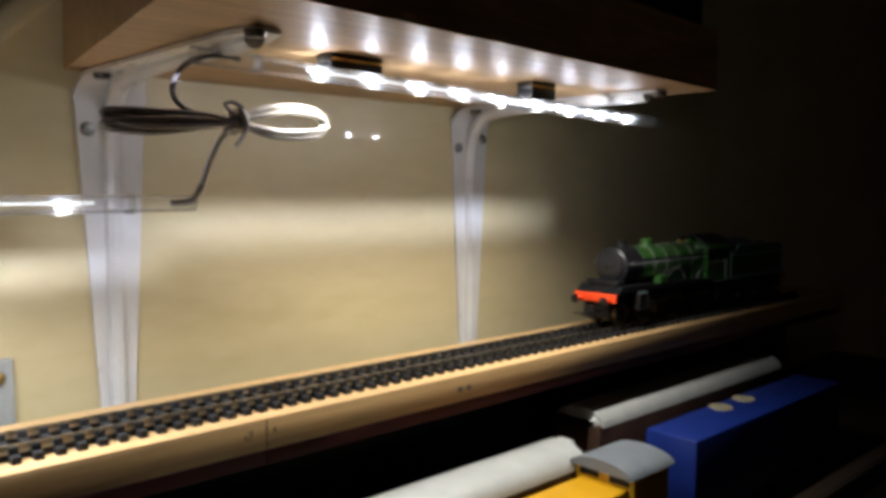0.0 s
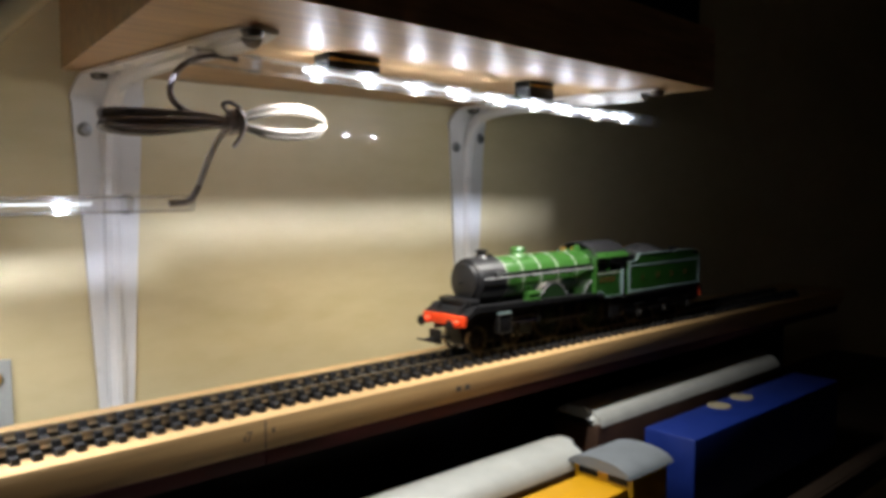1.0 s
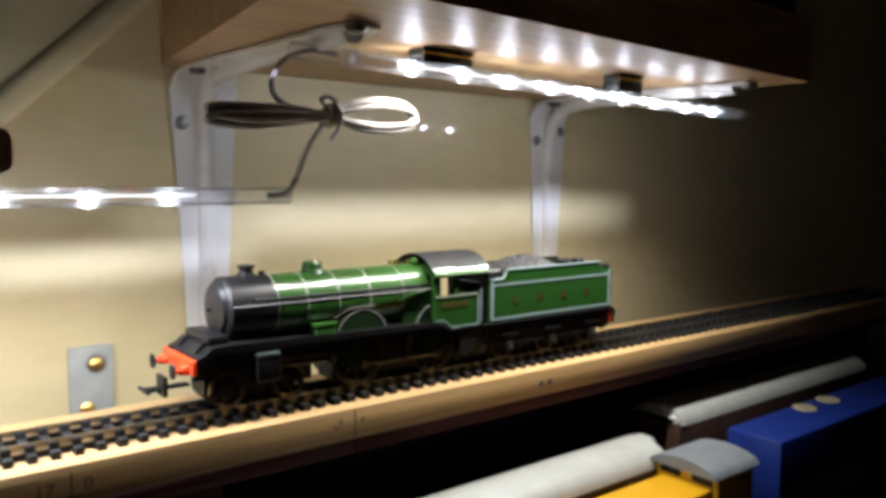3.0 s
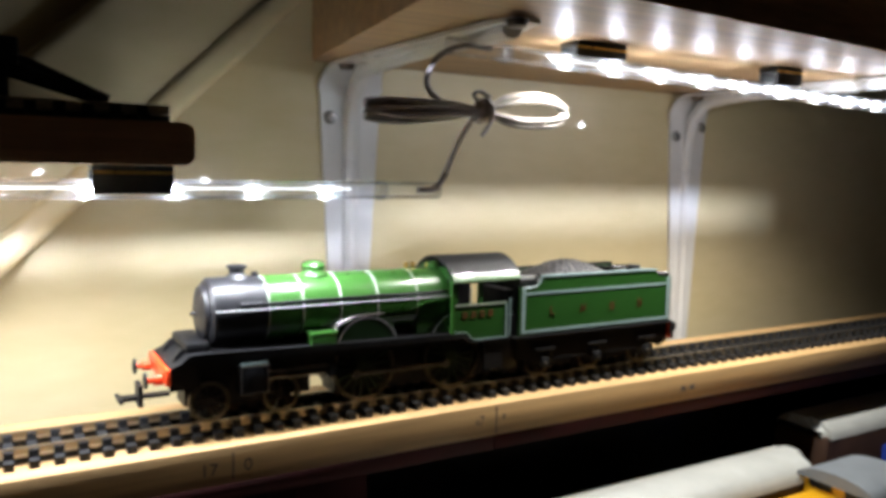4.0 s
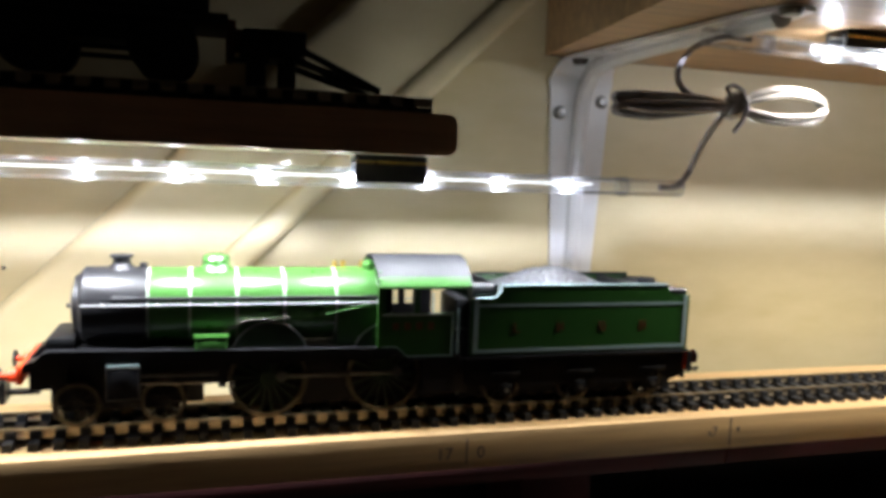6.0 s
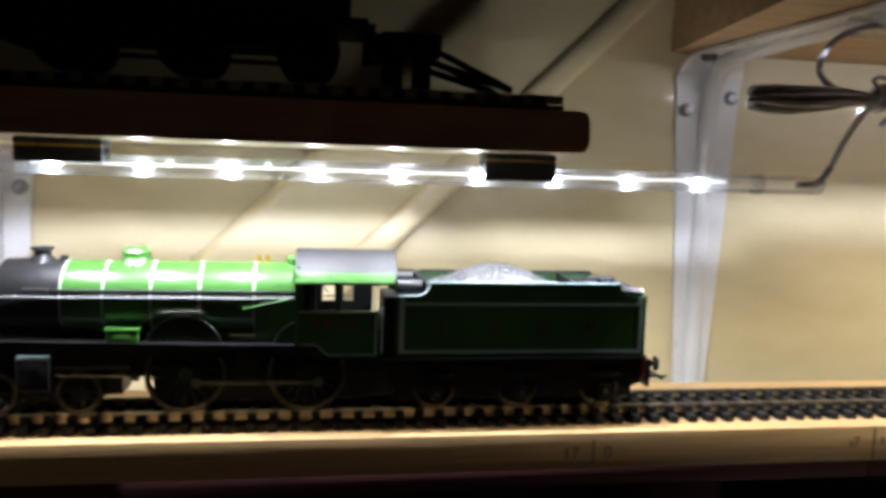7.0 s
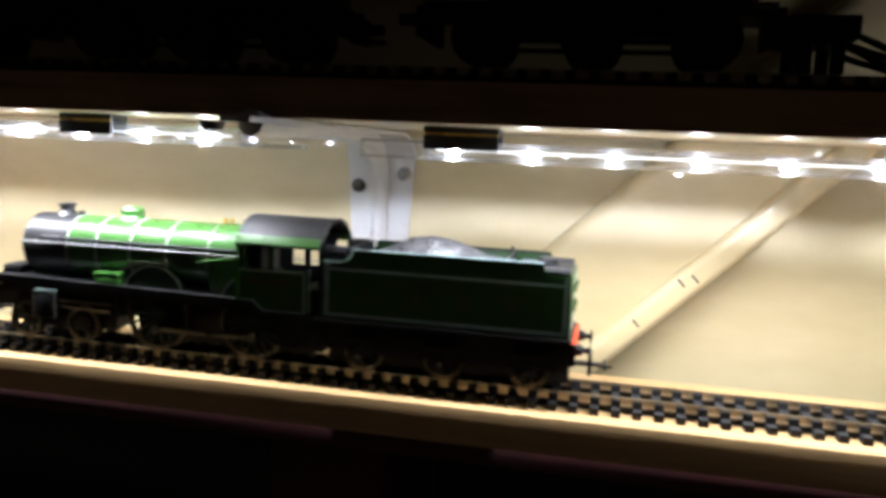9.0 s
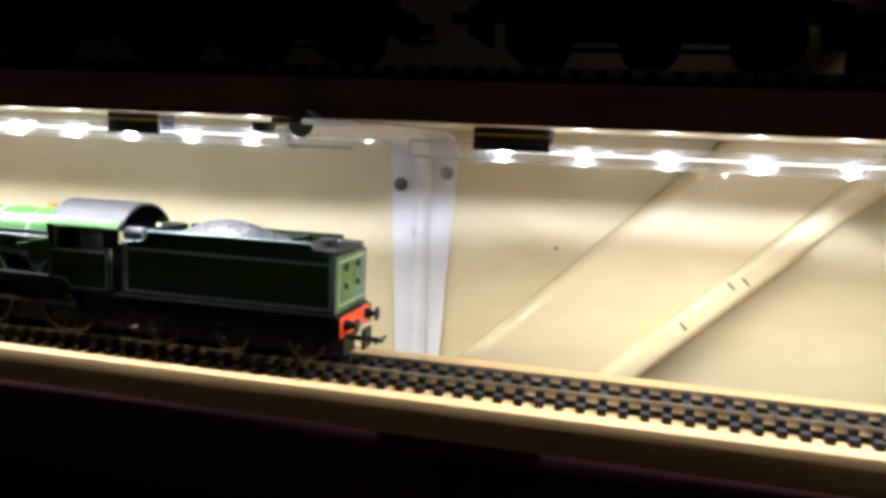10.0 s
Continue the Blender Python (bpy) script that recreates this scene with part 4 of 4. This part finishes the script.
part("filler", lathe(nb(), [(0.0035, 0.0488), (0.0035, 0.0512), (0.0030, 0.0516)], (0.1965, CY, 0), "z", 18), SMOKEBOX, tender)
part("coal_rail", box(nb(), 0.1820, 0.1832, CY - 0.0145, CY + 0.0145, 0.0466, 0.0508), BLACK, tender)
part("front_bulkhead", box(nb(), X0 + 0.0090, X0 + 0.0102, CY - 0.0145, CY + 0.0145, 0.0258, 0.0515), BLACK, tender)
for s in (-1, 1):
    part("locker", lathe(nb(), [(0.0028, X0 + 0.0005), (0.0028, X0 + 0.0088)], (0, CY + s * 0.0125, 0.0492), "x", 14), SMOKEBOX, tender)
b = nb()
NX, NY = 46, 24
grid = []
for i in range(NX + 1):
    row = []
    for j in range(NY + 1):
        u, v = i / NX, j / NY
        x, y = 0.1300 + 0.0515 * u, CY - 0.0142 + 0.0284 * v
        h = 0.0478 + 0.0082 * (math.sin(math.pi * min(1, u * 1.06)) ** 1.1) * (0.35 + 0.65 * math.sin(math.pi * v))
        h += 0.0008 * noise.noise((x * 600, y * 600, 3)) + 0.0005 * noise.noise((x * 1500, y * 1500, 9))
        row.append(b.verts.new((x, y, h)))
    grid.append(row)
for i in range(NX):
    for j in range(NY):
        b.faces.new((grid[i][j], grid[i + 1][j], grid[i + 1][j + 1], grid[i][j + 1]))
part("coal", b, COAL, tender, "heaped grey-black coal", smooth=False)
part("buffer_beam", box(nb(), X1 + 0.0010, X1 + 0.0022, CY - 0.0163, CY + 0.0163, 0.0170, 0.0244, 0.0004), RED, tender, "bright red buffer beam")
for s in (-1, 1):
    y = CY + s * 0.0112
    part("buffer", lathe(nb(), [(0.0021, X1 + 0.0022), (0.0018, X1 + 0.0045), (0.0010, X1 + 0.0047), (0.0010, X1 + 0.0068)], (0, y, 0.0215), "x", 16), BLACK, tender, "black buffer shank")
    part("buffer_head", lathe(nb(), [(0.0027, X1 + 0.0066), (0.0027, X1 + 0.0072), (0.0010, X1 + 0.0075)], (0, y, 0.0215), "x", 18), BLACK, tender, "dark round buffer head")
b = nb()
box(b, X1 - 0.004, X1 + 0.0120, CY - 0.0020, CY + 0.0020, 0.0135, 0.0145)
box(b, X1 + 0.0120, X1 + 0.0130, CY - 0.0060, CY + 0.0060, 0.0137, 0.0146)
box(b, X1 + 0.0065, X1 + 0.0078, CY - 0.0050, CY + 0.0030, 0.0110, 0.0185)
box(b, X1 + 0.0070, X1 + 0.0150, CY - 0.0044, CY - 0.0037, 0.0142, 0.0150)
part("coupling", b, BLACK, tender, "black tension-lock coupling hook")
part("chassis", box(nb(), X0, X1, CY - 0.006, CY + 0.006, 0.0078, 0.0244), BLACK, tender)
twheels = [wheelset(tender, "tender_wheelset", x, 0.0074, 9) for x in (0.1317, 0.1617, 0.1925)]
part("drawbar", box(nb(), 0.106, X0, CY - 0.002, CY + 0.002, 0.0160, 0.0172), BLACK, tender)


# ---- dark stock standing on the thin shelf ----
def dark_engine(x0, x1, label, chimney):
    y, z = -0.016, 0.1133
    t = thing("tank_engine", ((x0 + x1) / 2, y, z), label, "locomotive", "display stock")
    part("footplate", box(nb(), x0 + 0.003, x1 - 0.003, y - 0.0155, y + 0.0155, z + 0.016, z + 0.0185, 0.0004), BLACK, t)
    part("tank", box(nb(), x0 + 0.022, x1 - 0.008, y - 0.0150, y + 0.0150, z + 0.0185, z + 0.042, 0.001), BLACK, t)
    part("boiler", lathe(nb(), [(0.010, x0 + 0.008), (0.0115, x0 + 0.0095), (0.0115, x1 - 0.030)], (0, y, z + 0.034), "x", 24), BLACK, t)
    part("cab", box(nb(), x1 - 0.034, x1 - 0.008, y - 0.0152, y + 0.0152, z + 0.0422, z + 0.052, 0.002), BLACK, t)
    part("chimney", rod(nb(), (chimney, y, z + 0.043), (chimney, y, z + 0.052), 0.003), BLACK, t)
    part("chassis", box(nb(), x0 + 0.012, x1 - 0.012, y - 0.005, y + 0.005, z + 0.0105, z + 0.016), BLACK, t)
    for s in (-1, 1):
        part("coupling_rod", box(nb(), x0 + 0.018, x1 - 0.018, y + s * 0.0112, y + s * 0.0120, z + 0.0070, z + 0.0084), BLACK, t)
    n = 3
    for k in range(n):
        x = x0 + 0.020 + (x1 - x0 - 0.040) * k / (n - 1)
        for s in (-1, 1):
            part("wheel", rod(nb(), (x, y + s * 0.0075, z + 0.0092), (x, y + s * 0.0105, z + 0.0092), 0.0092, seg=24), BLACK, t)
    for e in (x0, x1):
        d = 1 if e == x1 else -1
        part("buffer_beam", box(nb(), e - 0.003 if d > 0 else e + 0.001, e - 0.001 if d > 0 else e + 0.003, y - 0.0155, y + 0.0155, z + 0.0085, z + 0.0170), DARKRED, t, "dark red buffer beam")
        for s in (-1, 1):
            part("buffer", rod(nb(), (e - d * 0.002, y + s * 0.0112, z + 0.0135), (e + d * 0.005, y + s * 0.0112, z + 0.0135), 0.0018, seg=10), DARKRED, t)
    part("coupling", box(nb(), x1 - 0.002, x1 + 0.009, y - 0.002, y + 0.002, z + 0.0075, z + 0.0085), BLACK, t)
    return t


dark_engine(0.152, 0.2575, "unlit black tank engine standing on the thin shelf", 0.16)
dark_engine(0.022, 0.130, "unlit black tank engine standing on the thin shelf", 0.04)
dark_engine(-0.105, 0.010, "unlit black tank engine standing on the thin shelf", -0.09)
dark_engine(-0.23, -0.118, "unlit black tank engine standing on the thin shelf", -0.21)
crate = thing("dark_box", (0.63, 0.0, 0.178), "black box standing on the thick shelf", "box")
part("carton", box(nb(), 0.57, 0.68, -0.065, 0.06, 0.1782, 0.24, 0.002), BLACK, crate)


# ---- movement ----
RUN = ((-0.5, 0.79), (0.0, 0.7240), (0.5, 0.6620), (1.0, 0.5940), (1.5, 0.5320), (2.0, 0.4785), (3.5, 0.3765), (4.0, 0.3450), (4.5, 0.3182), (5.0, 0.2905), (5.2, 0.2785),
       (6.5, 0.1868), (7.0, 0.1508), (7.5, 0.1150), (8.0, 0.0801), (8.5, 0.0420), (9.0, -0.0033), (9.5, -0.0540), (10.0, -0.1050), (10.5, -0.155))


def run_at(t):
    """How far the engine stands along the track at t seconds."""
    for i in range(1, len(RUN) - 2):
        (ta, a), (tb, b_) = RUN[i], RUN[i + 1]
        if t <= tb + 1e-6:
            m0 = (b_ - RUN[i - 1][1]) / (tb - RUN[i - 1][0])
            m1 = (RUN[i + 2][1] - a) / (RUN[i + 2][0] - ta)
            h, s = tb - ta, (t - ta) / (tb - ta)
            return (2 * s ** 3 - 3 * s * s + 1) * a + (s ** 3 - 2 * s * s + s) * h * m0 + (3 * s * s - 2 * s ** 3) * b_ + (s ** 3 - s * s) * h * m1
    return RUN[-2][1]


def motions():
    ticks = [i * 2 / FPS for i in range(151)]
    for ob in (loco, tender):
        x, y, z = ob.location
        walk(ob, [(t, pose(x + run_at(t), y, z)) for t in ticks])
    for ob, r in [(o, 0.0132) for o in drivers] + [(o, 0.0072) for o in small] + [(o, 0.0074) for o in twheels]:
        x, y, z = ob.location
        walk(ob, [(t, pose(x, y, z, 0, math.degrees((run_at(t) - run_at(0)) / r), 0)) for t in ticks])
    for ob in rods:
        x, y, z = ob.location
        rows = []
        for t in ticks:
            a = (run_at(t) - run_at(0)) / 0.0132
            rows.append((t, pose(x + 0.0045 * math.cos(a), y, z - 0.0045 * math.sin(a))))
        walk(ob, rows)


motions()
